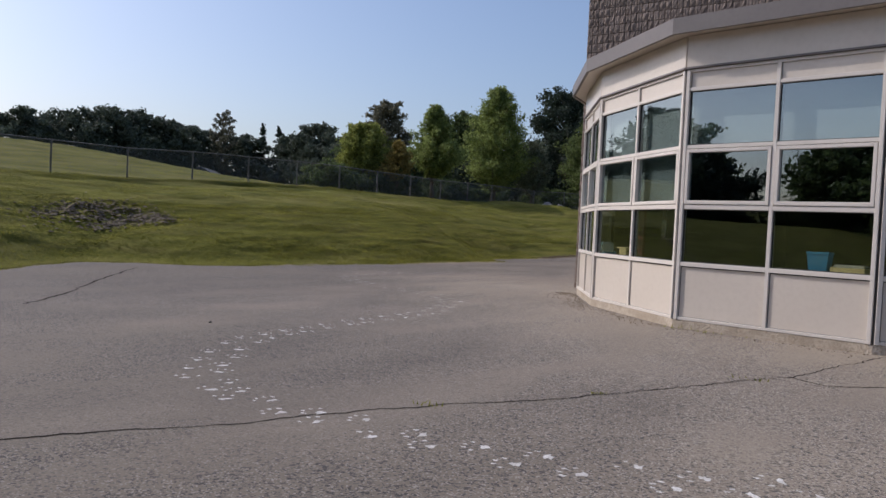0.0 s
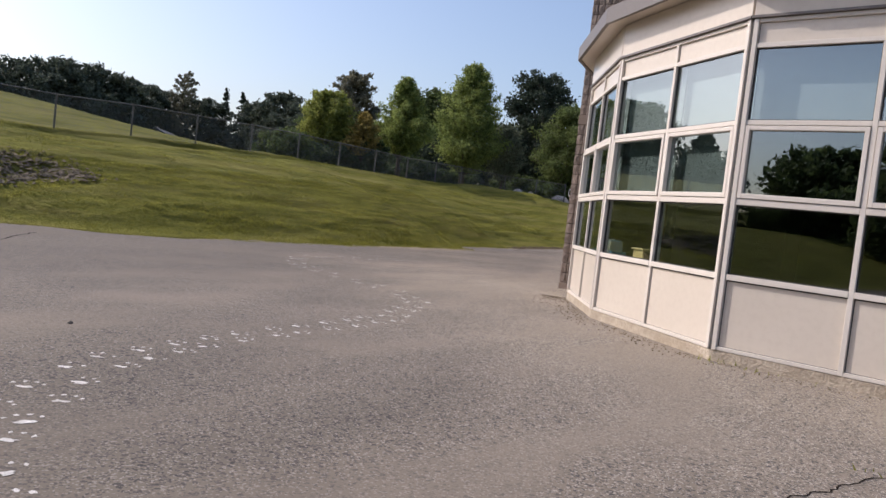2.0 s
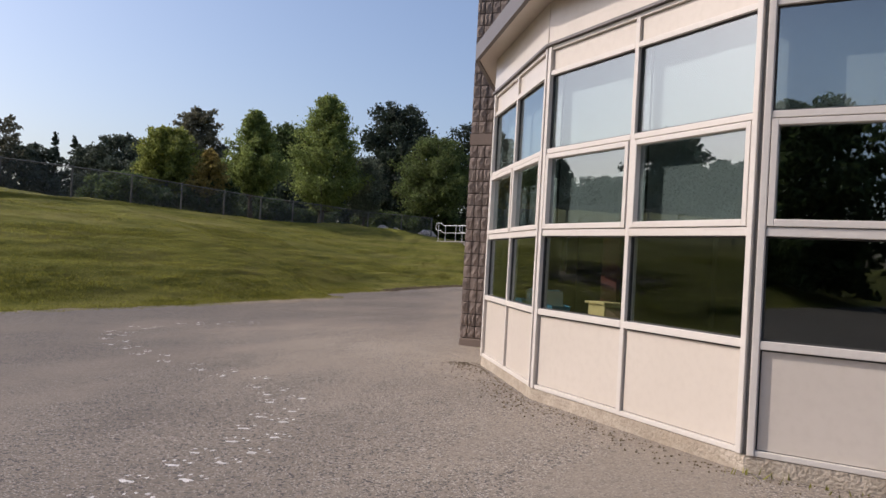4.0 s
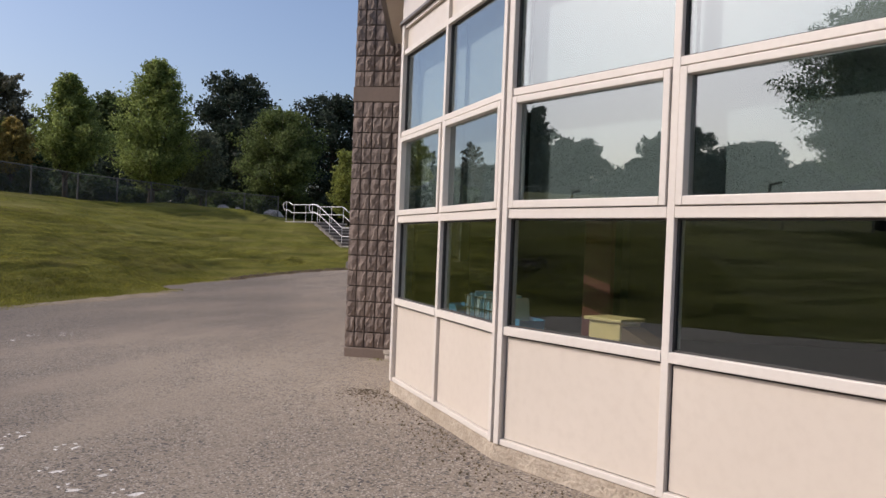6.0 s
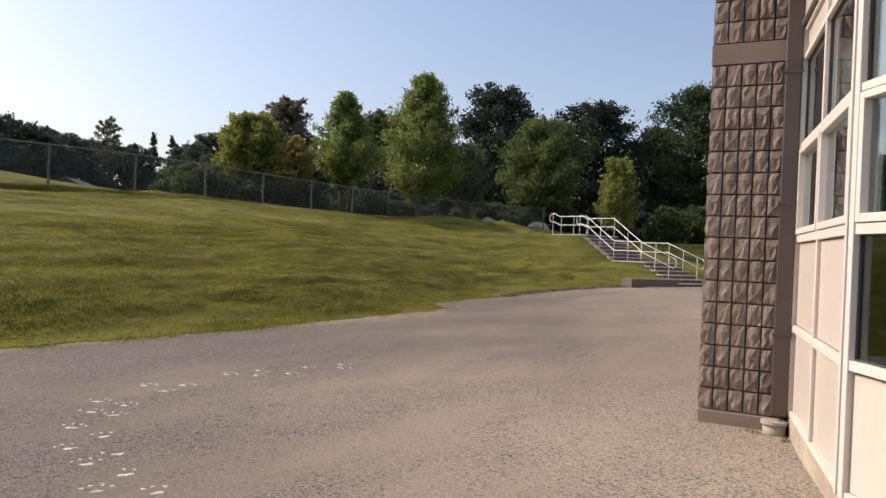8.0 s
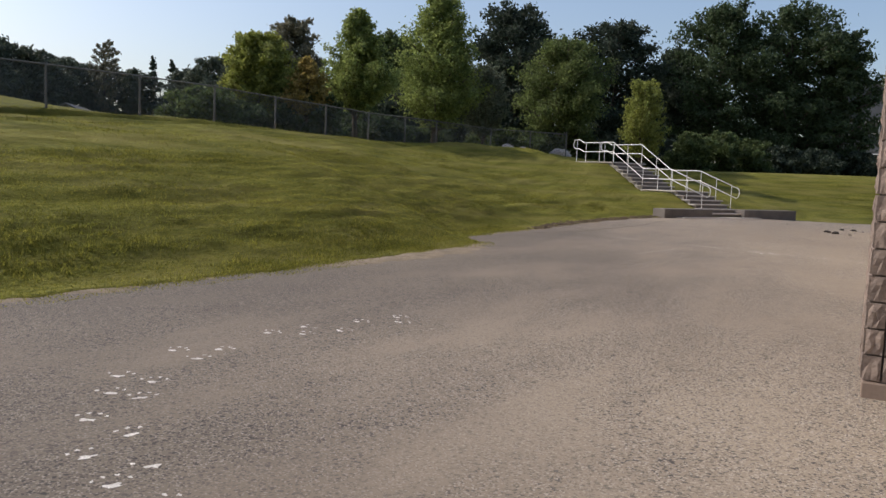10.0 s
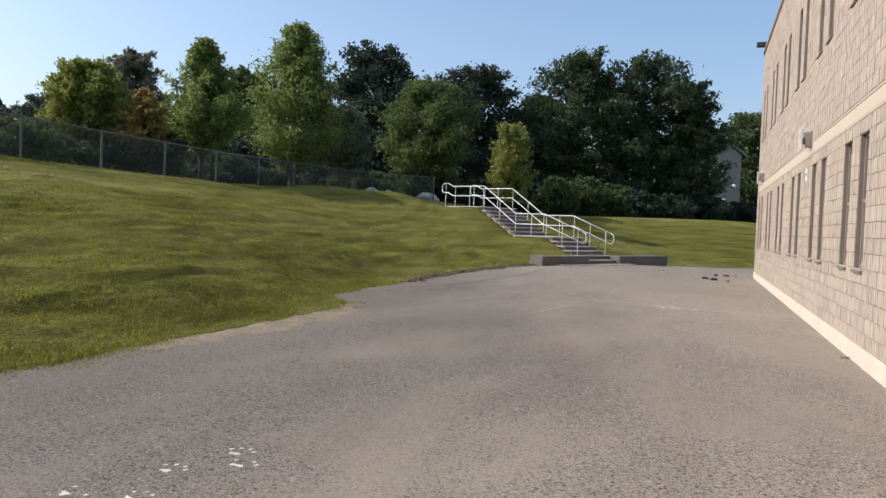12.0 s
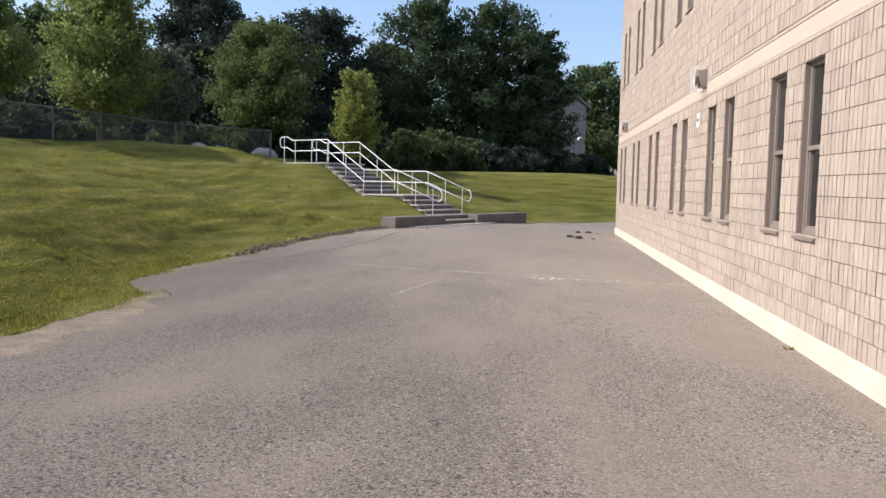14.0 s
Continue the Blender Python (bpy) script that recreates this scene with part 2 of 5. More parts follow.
# ---- mesh helpers ----
class Shape:
    """Gathers vertices and faces of one mesh."""

    def __init__(self):
        self.v, self.f = [], []

    def box(self, x0, y0, z0, x1, y1, z1, bevel=0.0):
        b = bevel
        n = len(self.v)
        if not b:
            self.v += [(x, y, z) for z in (z0, z1) for y in (y0, y1) for x in (x0, x1)]
            self.f += [tuple(n + i for i in q) for q in ((0, 2, 3, 1), (4, 5, 7, 6), (0, 1, 5, 4), (2, 6, 7, 3), (0, 4, 6, 2), (1, 3, 7, 5))]
            return self
        bm = bmesh.new()
        bmesh.ops.create_cube(bm, size=1)
        for v in bm.verts:
            v.co = Vector(((x0 + x1) / 2 + v.co.x * (x1 - x0), (y0 + y1) / 2 + v.co.y * (y1 - y0), (z0 + z1) / 2 + v.co.z * (z1 - z0)))
        bmesh.ops.bevel(bm, geom=list(bm.edges), offset=b, segments=2, profile=0.5, affect="EDGES")
        self.take(bm)
        return self

    def take(self, bm):
        n = len(self.v)
        bm.verts.index_update()
        self.v += [tuple(v.co) for v in bm.verts]
        self.f += [tuple(n + v.index for v in f.verts) for f in bm.faces]
        bm.free()

    def tube(self, points, radius, sides=8):
        """A pipe along points; radius a number or one number a point."""
        pts = [Vector(p) for p in points]
        rads = radius if isinstance(radius, (list, tuple)) else [radius] * len(pts)
        n = len(self.v)
        side = None
        for i, p in enumerate(pts):
            d = (pts[min(i + 1, len(pts) - 1)] - pts[max(i - 1, 0)]).normalized()
            if side is None:
                side = d.cross(Vector((0.31, 0.2, 0.93))).normalized()
            side = (side - d * side.dot(d)).normalized()
            up = d.cross(side)
            for k in range(sides):
                a = 2 * math.pi * k / sides
                self.v.append(tuple(p + (side * math.cos(a) + up * math.sin(a)) * rads[i]))
        for i in range(len(pts) - 1):
            for k in range(sides):
                a, b = n + i * sides + k, n + i * sides + (k + 1) % sides
                self.f.append((a, b, b + sides, a + sides))
        self.f.append(tuple(n + k for k in range(sides))[::-1])
        self.f.append(tuple(n + (len(pts) - 1) * sides + k for k in range(sides)))
        return self

    def prism(self, outline, z0, z1):
        n, k = len(self.v), len(outline)
        self.v += [(x, y, z0) for x, y in outline] + [(x, y, z1) for x, y in outline]
        self.f += [tuple(n + i for i in range(k))[::-1], tuple(n + k + i for i in range(k))]
        self.f += [(n + i, n + (i + 1) % k, n + k + (i + 1) % k, n + k + i) for i in range(k)]
        return self

    def mesh(self, name, mat, smooth=False):
        me = bpy.data.meshes.new(name)
        me.from_pydata(self.v, [], self.f)
        me.materials.append(mat)
        if smooth:
            me.polygons.foreach_set("use_smooth", [True] * len(me.polygons))
        me.update()
        return me


def part(name, shape, mat, parent=None, label="", smooth=False):
    me = shape if isinstance(shape, bpy.types.Mesh) else shape.mesh(name, mat, smooth)
    ob = new(name, me)
    if parent is not None:
        ob.parent = parent
    return tagged(ob, label)


def thing(name, label, category, group="", kind="", at=None):
    ob = tagged(new(name), label, category, group, kind)
    if at is not None:
        ob.matrix_world = at
    return ob


def big_mesh(name, verts, faces, mat, smooth=False):
    """A mesh from numpy arrays of corners and of faces with equal corner counts."""
    verts, faces = np.asarray(verts, dtype=np.float32), np.asarray(faces, dtype=np.int32)
    k = faces.shape[1]
    me = bpy.data.meshes.new(name)
    me.vertices.add(len(verts))
    me.vertices.foreach_set("co", verts.ravel())
    me.loops.add(faces.size)
    me.loops.foreach_set("vertex_index", faces.ravel())
    me.polygons.add(len(faces))
    me.polygons.foreach_set("loop_start", np.arange(0, faces.size, k, dtype=np.int32))
    me.polygons.foreach_set("loop_total", np.full(len(faces), k, dtype=np.int32))
    me.materials.append(mat)
    me.update(calc_edges=True)
    me.polygons.foreach_set("use_smooth", np.full(len(faces), smooth, dtype=bool))
    me.validate()
    return me


rng = np.random.default_rng(7)


def step(a, b, x):
    t = np.clip((np.asarray(x, dtype=float) - a) / (b - a), 0, 1)
    return t * t * (3 - 2 * t)


LATTICE = rng.uniform(-1, 1, (64, 64))


def wobble(x, y, f, seed=0.0):
    """Smooth lattice noise between -1 and 1, in two octaves."""
    out = 0.0
    for k, a in ((1.0, 0.7), (2.3, 0.3)):
        u, v = np.asarray(x, dtype=float) * f * k * 0.5 + seed * 7.31, np.asarray(y, dtype=float) * f * k * 0.5 + seed * 3.17
        i, j = np.floor(u).astype(int), np.floor(v).astype(int)
        s, t = u - i, v - j
        s, t = s * s * (3 - 2 * s), t * t * (3 - 2 * t)
        g = lambda di, dj: LATTICE[(i + di) % 64, (j + dj) % 64]
        out = out + a * ((g(0, 0) * (1 - s) + g(1, 0) * s) * (1 - t) + (g(0, 1) * (1 - s) + g(1, 1) * s) * t)
    return out * 1.3


# ---- the lie of the land ----
STAIR_O, STAIR_U, STAIR_V = Vector((-4.1, 24.3)), Vector((-0.88, 0.475)), Vector((0.475, 0.88))
EDGE_Y = [-60, -16, -12.3, -10.6, -9.0, -7.9, -7.1, -5.5, -4.0, -3.0, 0, 4.5, 7.2, 8.3, 9.2, 12, 16, 18, 21.8, 24.3, 29.5, 34.5, 38, 41, 44, 80]
EDGE_X = [-4.5, -5.0, -6.5, -7.9, -8.7, -8.2, -7.0, -6.6, -6.75, -6.65, -6.4, -6.3, -6.4, -7.2, -7.6, -7.6, -7.3, -6.95, -5.8, -4.1, -1.3, 1.3, 4.0, 9.0, 16.0, 60.0]


def edge_x(y):
    y = np.asarray(y, dtype=float)
    rough = 0.10 * wobble(y, y * 0.3, 2.6) + 0.06 * wobble(y, y * 0.2, 7.0, 2)
    return np.interp(y, EDGE_Y, EDGE_X) + rough * step(24, 20, y)


def paved_z(x, y):
    x, y = np.asarray(x, dtype=float), np.asarray(y, dtype=float)
    swell = 0.07 * step(9.6, 7.1, np.hypot(x - 8.95, y + 2.4)) * step(-3.2, -5.5, y)
    return 0.28 * step(11, 24, y) * step(2.2, -3.5, x) + swell


def surface_z(x, y):
    """Height of the asphalt with its faint unevenness."""
    return paved_z(x, y) + 0.003 * wobble(x, y, 0.8)


FENCE_X = -17.9
FENCE_Z = [(-30, 2.5), (-5.3, 2.56), (-2.3, 2.6), (0.65, 2.78), (3.7, 2.87), (6.9, 2.97), (9, 3.03), (12, 2.98), (18, 2.98), (21, 3.02), (26, 3.12)]


def land_z(x, y):
    """Height of the grass."""
    x, y = np.asarray(x, dtype=float), np.asarray(y, dtype=float)
    e = edge_x(y)
    lean = np.interp(y, [18, 24, 44], [1.0, 0.88, 0.8])
    d = (e - x) * lean
    far = step(20, 27, y)
    reach = (e - FENCE_X) * (1 - far) + np.interp(y, [24, 30, 36, 60], [9.0, 8.4, 13, 15]) * far
    fence_top = np.interp(y, [p[0] for p in FENCE_Z], [p[1] for p in FENCE_Z]) - paved_z(e, y) - 0.02
    top = fence_top * (1 - far) + np.interp(y, [27, 34, 60], [2.75, 2.5, 2.5]) * far
    s = np.clip(d / reach, 0, 1)
    h = paved_z(e, y) + 0.02 + top * (1 - (1 - s) ** np.interp(y, [12, 19, 30, 36], [1.5, 1.12, 1.0, 1.2])) * step(-0.1, 1.6, d) ** 0.6
    h = h + 2.5 * step(0, 30, d - reach) * step(34, 4, y) + 0.5 * step(2, 30, d - reach)
    # a low scarp just below the fence, where the soil has slipped
    fx = x - FENCE_X - 0.38 - 0.12 * wobble(y, y * 0.4, 1.3, 17)
    slip = 0.19 * step(-12, -2, y) * step(16, 10, y) * (0.8 + 0.3 * wobble(y, y * 0.3, 1.1, 21))
    h = h - slip * np.where(fx > 0, step(4.5, 0.0, fx) * step(-0.01, 0.12, fx), 0)
    rough = 0.06 * wobble(x, y, 0.8, 1) + 0.04 * wobble(x, y * 0.2, 2.4, 3) + 0.034 * wobble(x * 1.2, y * 0.12, 7.0, 8) + 0.038 * wobble(x, y * 0.18, 14.0, 13)
    h = h + 0.022 * wobble(x, y * 0.5, 11.0, 31) * step(0.1, 0.5, d) * step(3.6, 1.6, d)
    h = h + rough * step(0.2, 1.6, d) * (1 - 0.85 * step(1.0, 0.2, np.abs(x - FENCE_X)))
    u = (x - STAIR_O.x) * STAIR_U.x + (y - STAIR_O.y) * STAIR_U.y
    v = (x - STAIR_O.x) * STAIR_V.x + (y - STAIR_O.y) * STAIR_V.y
    flight = 0.28 + np.interp(u, [0, 0.1, 2.1, 3.85, 6.0, 9.0, 11], [0, 0.12, 1.0, 1.0, 2.2, 2.24, 2.6])
    beside = step(-2.6, -0.15, v) * step(4.6, 2.2, v) * step(-0.2, 0.6, u) * step(11, 8.5, u)
    h = h * (1 - beside) + (flight - 0.06) * beside
    h = h - 0.35 * step(0.05, 0.2, v) * step(2.0, 1.85, v) * step(0.1, 0.4, u) * step(9.1, 8.8, u)
    hole = np.exp(-(((x + 11.3) / 1.2) ** 2 + ((y + 7.3) / 1.5) ** 2))
    h = h - 0.14 * hole * (1 + wobble(x, y, 3.5) + 0.8 * wobble(x, y, 9.0))
    return np.where(d < 0, paved_z(x, y) - 0.06 - 0.25 * step(0, -0.5, d), h)


def build_land():
    ys = np.unique(np.concatenate([np.arange(-22, 32, 0.2), np.arange(32, 60, 1.0), np.array([60, 66, 75, 90, 120, 180, 300, 600, 1200, 2500]), -np.array([22.5, 24, 27, 32, 40, 60, 100, 200, 500, 1200, 2500])]))
    ds = np.unique(np.concatenate([np.arange(-0.6, 12.6, 0.1), np.arange(12.6, 15, 0.3), np.arange(15, 60, 2.0), np.array([60, 75, 100, 150, 250, 500, 1200, 2500]), -np.array([0.6, 3, 10, 30, 100, 400, 1500, 2600])]))
    Y, D = np.meshgrid(ys, ds, indexing="ij")
    E = edge_x(np.clip(Y, -60, 80))
    X = E - D
    Z = land_z(X, Y)
    n, m = Y.shape
    idx = np.arange(n * m).reshape(n, m)
    faces = np.stack([idx[:-1, :-1], idx[:-1, 1:], idx[1:, 1:], idx[1:, :-1]], -1).reshape(-1, 4)[:, ::-1]
    tagged(new("ground", big_mesh("ground", np.stack([X, Y, Z], -1).reshape(-1, 3), faces, GRASS, True)), "mown grass bank rising from the asphalt to a fence", "grass", kind="structure")


def build_pavement():
    ys = np.unique(np.concatenate([np.arange(-24, 31, 0.12), np.arange(31, 45, 0.5), np.array([-60, -45, -35, -28])]))
    k = np.concatenate([[0, 0.04, 0.12, 0.3, 0.6], np.arange(1, 20, 0.7), [22, 26, 32, 40, 50]])
    Y, K = np.meshgrid(ys, k, indexing="ij")
    E = edge_x(Y)
    X = E + K
    Z = paved_z(X, Y) + 0.003 * wobble(X, Y, 0.8) * step(0, 0.6, K)
    Z[:, 0] -= 0.02
    n, m = Y.shape
    idx = np.arange(n * m).reshape(n, m)
    faces = np.stack([idx[:-1, :-1], idx[:-1, 1:], idx[1:, 1:], idx[1:, :-1]], -1).reshape(-1, 4)
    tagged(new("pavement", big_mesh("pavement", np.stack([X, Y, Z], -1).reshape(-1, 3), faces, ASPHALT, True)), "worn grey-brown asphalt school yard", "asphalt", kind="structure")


build_land()
build_pavement()

# ---- the bay of windows ----
BAY = [(2.50, -2.45), (2.97, -4.96), (4.24, -7.09), (6.31, -8.92), (8.86, -9.38), (11.4, -8.80), (13.5, -7.3), (14.9, -5.15), (15.4, -2.45)]
Z_BASE, Z_SILL, Z_RAIL, Z_TRANSOM, Z_HEADER, Z_HEAD, Z_EAVE = 0.19, 0.98, 1.79, 2.63, 3.44, 3.72, 4.20


def offset_line(line, d):
    """The polyline moved outward by d, with mitred corners."""
    out = []
    for i, p in enumerate(line):
        p = Vector(p)
        ns = []
        for a, b in ((i - 1, i), (i, i + 1)):
            if 0 <= a and b < len(line):
                e = (Vector(line[b]) - Vector(line[a])).normalized()
                ns.append(Vector((e.y, -e.x)))
        n = (ns[0] + ns[-1]).normalized()
        out.append(p + n * (d / n.dot(ns[0])))
    return [(q.x, q.y) for q in out]


def facet_pose(i):
    a, b = Vector(BAY[i]), Vector(BAY[i + 1])
    e = (b - a).normalized()
    m = Matrix(((e.x, -e.y, 0, a.x), (e.y, e.x, 0, a.y), (0, 0, 1, 0), (0, 0, 0, 1)))
    return m, (b - a).length


def bay_window(i):
    """One facet of the bay: two columns of panel, fixed pane, sash, top pane and header."""
    m, L = facet_pose(i)
    root = thing("window_%d" % (i + 1), "cream aluminium window wall with tinted panes and solid panels below", "window", "facets of the bay", "structure", m)
    W, o, inn = 0.052, -0.035, 0.075
    c = L / 2
    part("post", Shape().box(0.010, o - 0.012, Z_BASE, 0.062, inn, Z_HEAD, 0.006), WHITE, root)
    part("post", Shape().box(L - 0.062, o - 0.012, Z_BASE, L - 0.010, inn, Z_HEAD, 0.006), WHITE, root)
    part("joint", Shape().box(-0.010, o + 0.012, Z_BASE, 0.010, inn, Z_HEAD), GASKET, root, "dark joint between two window facets")
    part("mullion", Shape().box(c - W / 2, o, Z_BASE, c + W / 2, inn, Z_HEAD, 0.005), WHITE, root)
    for x0, x1 in ((0.062, c - W / 2), (c + W / 2, L - 0.062)):
        for z, t in ((Z_BASE + 0.02, 0.04), (Z_SILL, 0.06), (Z_RAIL, 0.065), (Z_TRANSOM, 0.05), (Z_HEADER, 0.05), (Z_HEAD - 0.02, 0.04)):
            part("rail", Shape().box(x0, o - (0.004 if z == Z_SILL else 0), z - t / 2, x1, inn, z + t / 2, 0.004), WHITE, root)
        part("panel", Shape().box(x0 + 0.012, -0.006, Z_BASE + 0.045, x1 - 0.006, 0.03, Z_SILL - 0.045, 0.003), PANEL, root, "plain cream infill panel")
        part("gasket", Shape().box(x0, 0.004, Z_BASE + 0.04, x1, 0.028, Z_SILL - 0.03), GASKET, root)
        part("header_panel", Shape().box(x0 + 0.008, -0.006, Z_HEADER + 0.03, x1 - 0.004, 0.03, Z_HEAD - 0.044, 0.003), PANEL, root)
        part("gasket", Shape().box(x0, 0.004, Z_HEADER + 0.025, x1, 0.028, Z_HEAD - 0.04), GASKET, root)
        lights = [(Z_SILL + 0.03, Z_RAIL - 0.0325), (Z_TRANSOM + 0.025, Z_HEADER - 0.025)]
        if i == 0:
            z0, z1 = lights.pop(0)
            part("panel", Shape().box(x0 + 0.012, -0.006, z0 + 0.01, x1 - 0.006, 0.03, z1 - 0.01, 0.003), PANEL, root, "plain cream infill panel")
            part("gasket", Shape().box(x0, 0.004, z0, x1, 0.028, z1), GASKET, root)
        for z0, z1 in lights:
            bead = Shape()
            bead.box(x0, -0.004, z0, x0 + 0.012, 0.024, z1).box(x1 - 0.012, -0.004, z0, x1, 0.024, z1)
            bead.box(x0 + 0.012, -0.004, z0, x1 - 0.012, 0.024, z0 + 0.012).box(x0 + 0.012, -0.004, z1 - 0.012, x1 - 0.012, 0.024, z1)
            part("gasket", bead, GASKET, root)
            part("pane", Shape().box(x0 + 0.012, 0.008, z0 + 0.012, x1 - 0.012, 0.014, z1 - 0.012), TOP_GLASS if z0 > Z_TRANSOM else GLASS, root).visible_shadow = False
        z0, z1, w = Z_RAIL + 0.038, Z_TRANSOM - 0.034, 0.052
        sash = Shape()
        sash.box(x0 + 0.006, o - 0.012, z0, x0 + w, 0.03, z1, 0.005).box(x1 - w, o - 0.012, z0, x1 - 0.006, 0.03, z1, 0.005)
        sash.box(x0 + w, o - 0.012, z0, x1 - w, 0.03, z0 + w, 0.005).box(x0 + w, o - 0.012, z1 - w + 0.006, x1 - w, 0.03, z1, 0.005)
        # dark seal strips that also paint the shadow line along the sash
        part("gasket", Shape().box(x0, 0.012, Z_RAIL + 0.0325, x1, 0.028, z0 + 0.01).box(x0, 0.012, z1 - 0.01, x1, 0.028, Z_TRANSOM - 0.025), GASKET, root)
        s = part("sash", sash, WHITE, root, "cream opening sash")
        part("pane", Shape().box(x0 + w, 0.004, z0 + w, x1 - w, 0.01, z1 - w + 0.006), SASH_GLASS, s).visible_shadow = False
        part("latch", Shape().tube([(x0 + 0.5, 0.05, z0 + w), (x0 + 0.5, 0.06, z0 + w + 0.05), (x0 + 0.56, 0.06, z0 + w + 0.06)], 0.008, 6), GASKET, s)
    return root


for i in range(8):
    bay_window(i)


def band(name, label, d0, d1, z0, z1, mat, category, line=BAY, kind="structure"):
    """A strip that follows the bay between two offsets."""
    a, b = offset_line(line, d0), offset_line(line, d1)
    return tagged(part(name, Shape().prism(a + b[::-1], z0, z1), mat), label, category, kind=kind)


band("kerb", "stained concrete footing under the bay windows", -0.30, 0.03, -0.2, Z_BASE - 0.004, FOOTING, "footing")
header = thing("trim", "cream metal header above the bay windows", "trim", kind="structure")
for i in range(8):
    m, L = facet_pose(i)
    h = part("header_board", Shape().box(0.004, -0.045, Z_HEAD + 0.035, L - 0.004, 0.1, Z_EAVE - 0.01, 0.004), PANEL, header)
    h.matrix_world = m
    h = part("drip", Shape().box(-0.01, -0.07, Z_HEAD + 0.004, L + 0.01, 0.1, Z_HEAD + 0.030), GREY_METAL, header)
    h.matrix_world = m
roof = thing("bay_roof", "low roof over the bay with a grey metal fascia", "roof", kind="structure")
a, b = offset_line(BAY, -0.3), offset_line(BAY, 0.30)
part("soffit", Shape().prism(a + b[::-1], Z_EAVE, Z_EAVE + 0.03), PANEL, roof)
a, b = offset_line(BAY, 0.28), offset_line(BAY, 0.33)
part("fascia", Shape().prism(a + b[::-1], Z_EAVE - 0.03, Z_EAVE + 0.19), GREY_METAL, roof)
part("deck", Shape().prism(offset_line(BAY, 0.28), Z_EAVE + 0.034, Z_EAVE + 0.16), GREY_METAL, roof)

# inside of the bay, its dimness put into near-black colours
inner = offset_line(BAY, -0.10)
tagged(part("floor", Shape().prism(inner + [(15.3, 2.0), (2.8, 2.0)], -0.1, 0.03), ROOM_FLOOR_DIM), "classroom floor behind the bay, coloured dark for the dim room", "floor", kind="structure")
tagged(part("ceiling", Shape().prism(inner + [(15.3, 2.0), (2.8, 2.0)], Z_HEAD + 0.06, Z_HEAD + 0.12), ROOM_DIM), "classroom ceiling", "ceiling", kind="structure")
tagged(part("wall_room_back", Shape().box(2.7, 2.0, 0, 15.4, 2.12, 4.0), ROOM_DIM), "plain classroom wall", "wall", kind="structure")
tagged(part("wall_room_side", Shape().box(15.3, -2.4, 0, 15.42, 2.0, 4.0), ROOM_DIM), "plain classroom wall", "wall", kind="structure")
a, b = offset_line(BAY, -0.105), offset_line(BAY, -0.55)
tagged(part("window_bench", Shape().prism(a[1:-1] + b[1:-1][::-1], 0.90, 0.945), BENCH_DIM), "low bench shelf running along the inside of the windows", "shelf")


def blind(i, z0):
    m, L = facet_pose(i)
    root = thing("roller_blind", "white roller blind drawn down behind the glass", "blind", "blinds of the bay", at=m)
    for x0, x1 in ((0.05, L / 2 - 0.015), (L / 2 + 0.015, L - 0.05)):
        cloth = part("cloth", Shape().box(x0, 0.155, z0 + 0.03, x1, 0.158, Z_HEADER + 0.1), BLIND, root)
        part("hem_bar", Shape().box(x0, 0.148, z0, x1, 0.165, z0 + 0.028, 0.004), BLIND, cloth)


for i in (0, 1, 2):
    blind(i, Z_RAIL + 0.05)
for i in (3, 4, 5, 6):
    blind(i, Z_TRANSOM + 0.02)

# ---- masonry ----
CELL = 0.2072


def split_cell(w, h, proud, rough, seed, x0=0.0, n=4, rim_at=0.55):
    """One split stone face, w by h, its rim set back and its face uneven; outward is -y."""
    r = np.random.default_rng(seed)
    g = 0.0075
    proud = proud * r.uniform(0.75, 1.3)
    xs, zs = np.linspace(g, w - g, n + 1), np.linspace(g, h - g, n)
    v, f = [], []
    for j, z in enumerate(zs):
        for i, x in enumerate(xs):
            rim = i in (0, n) or j in (0, n - 1)
            v.append((x0 + x + (0 if rim else r.uniform(-.015, .015)), -(proud * (rim_at if rim else 1.0) + r.uniform(-rough, rough) * (0.5 if rim else 1)), z))
    k = n + 1
    for j in range(n - 1):
        for i in range(n):
            a = j * k + i
            f.append((a, a + 1, a + k + 1, a + k))
    ring = [i for i in range(k)] + [k * j + n for j in range(1, n)] + [k * (n - 1) + i for i in range(n - 1, -1, -1)] + [k * j for j in range(n - 2, 0, -1)]
    base = len(v)
    for i in ring:
        v.append((v[i][0], 0.01, v[i][2]))
    for a in range(len(ring)):
        b = (a + 1) % len(ring)
        f.append((ring[b], ring[a], base + a, base + b))
    return v, f


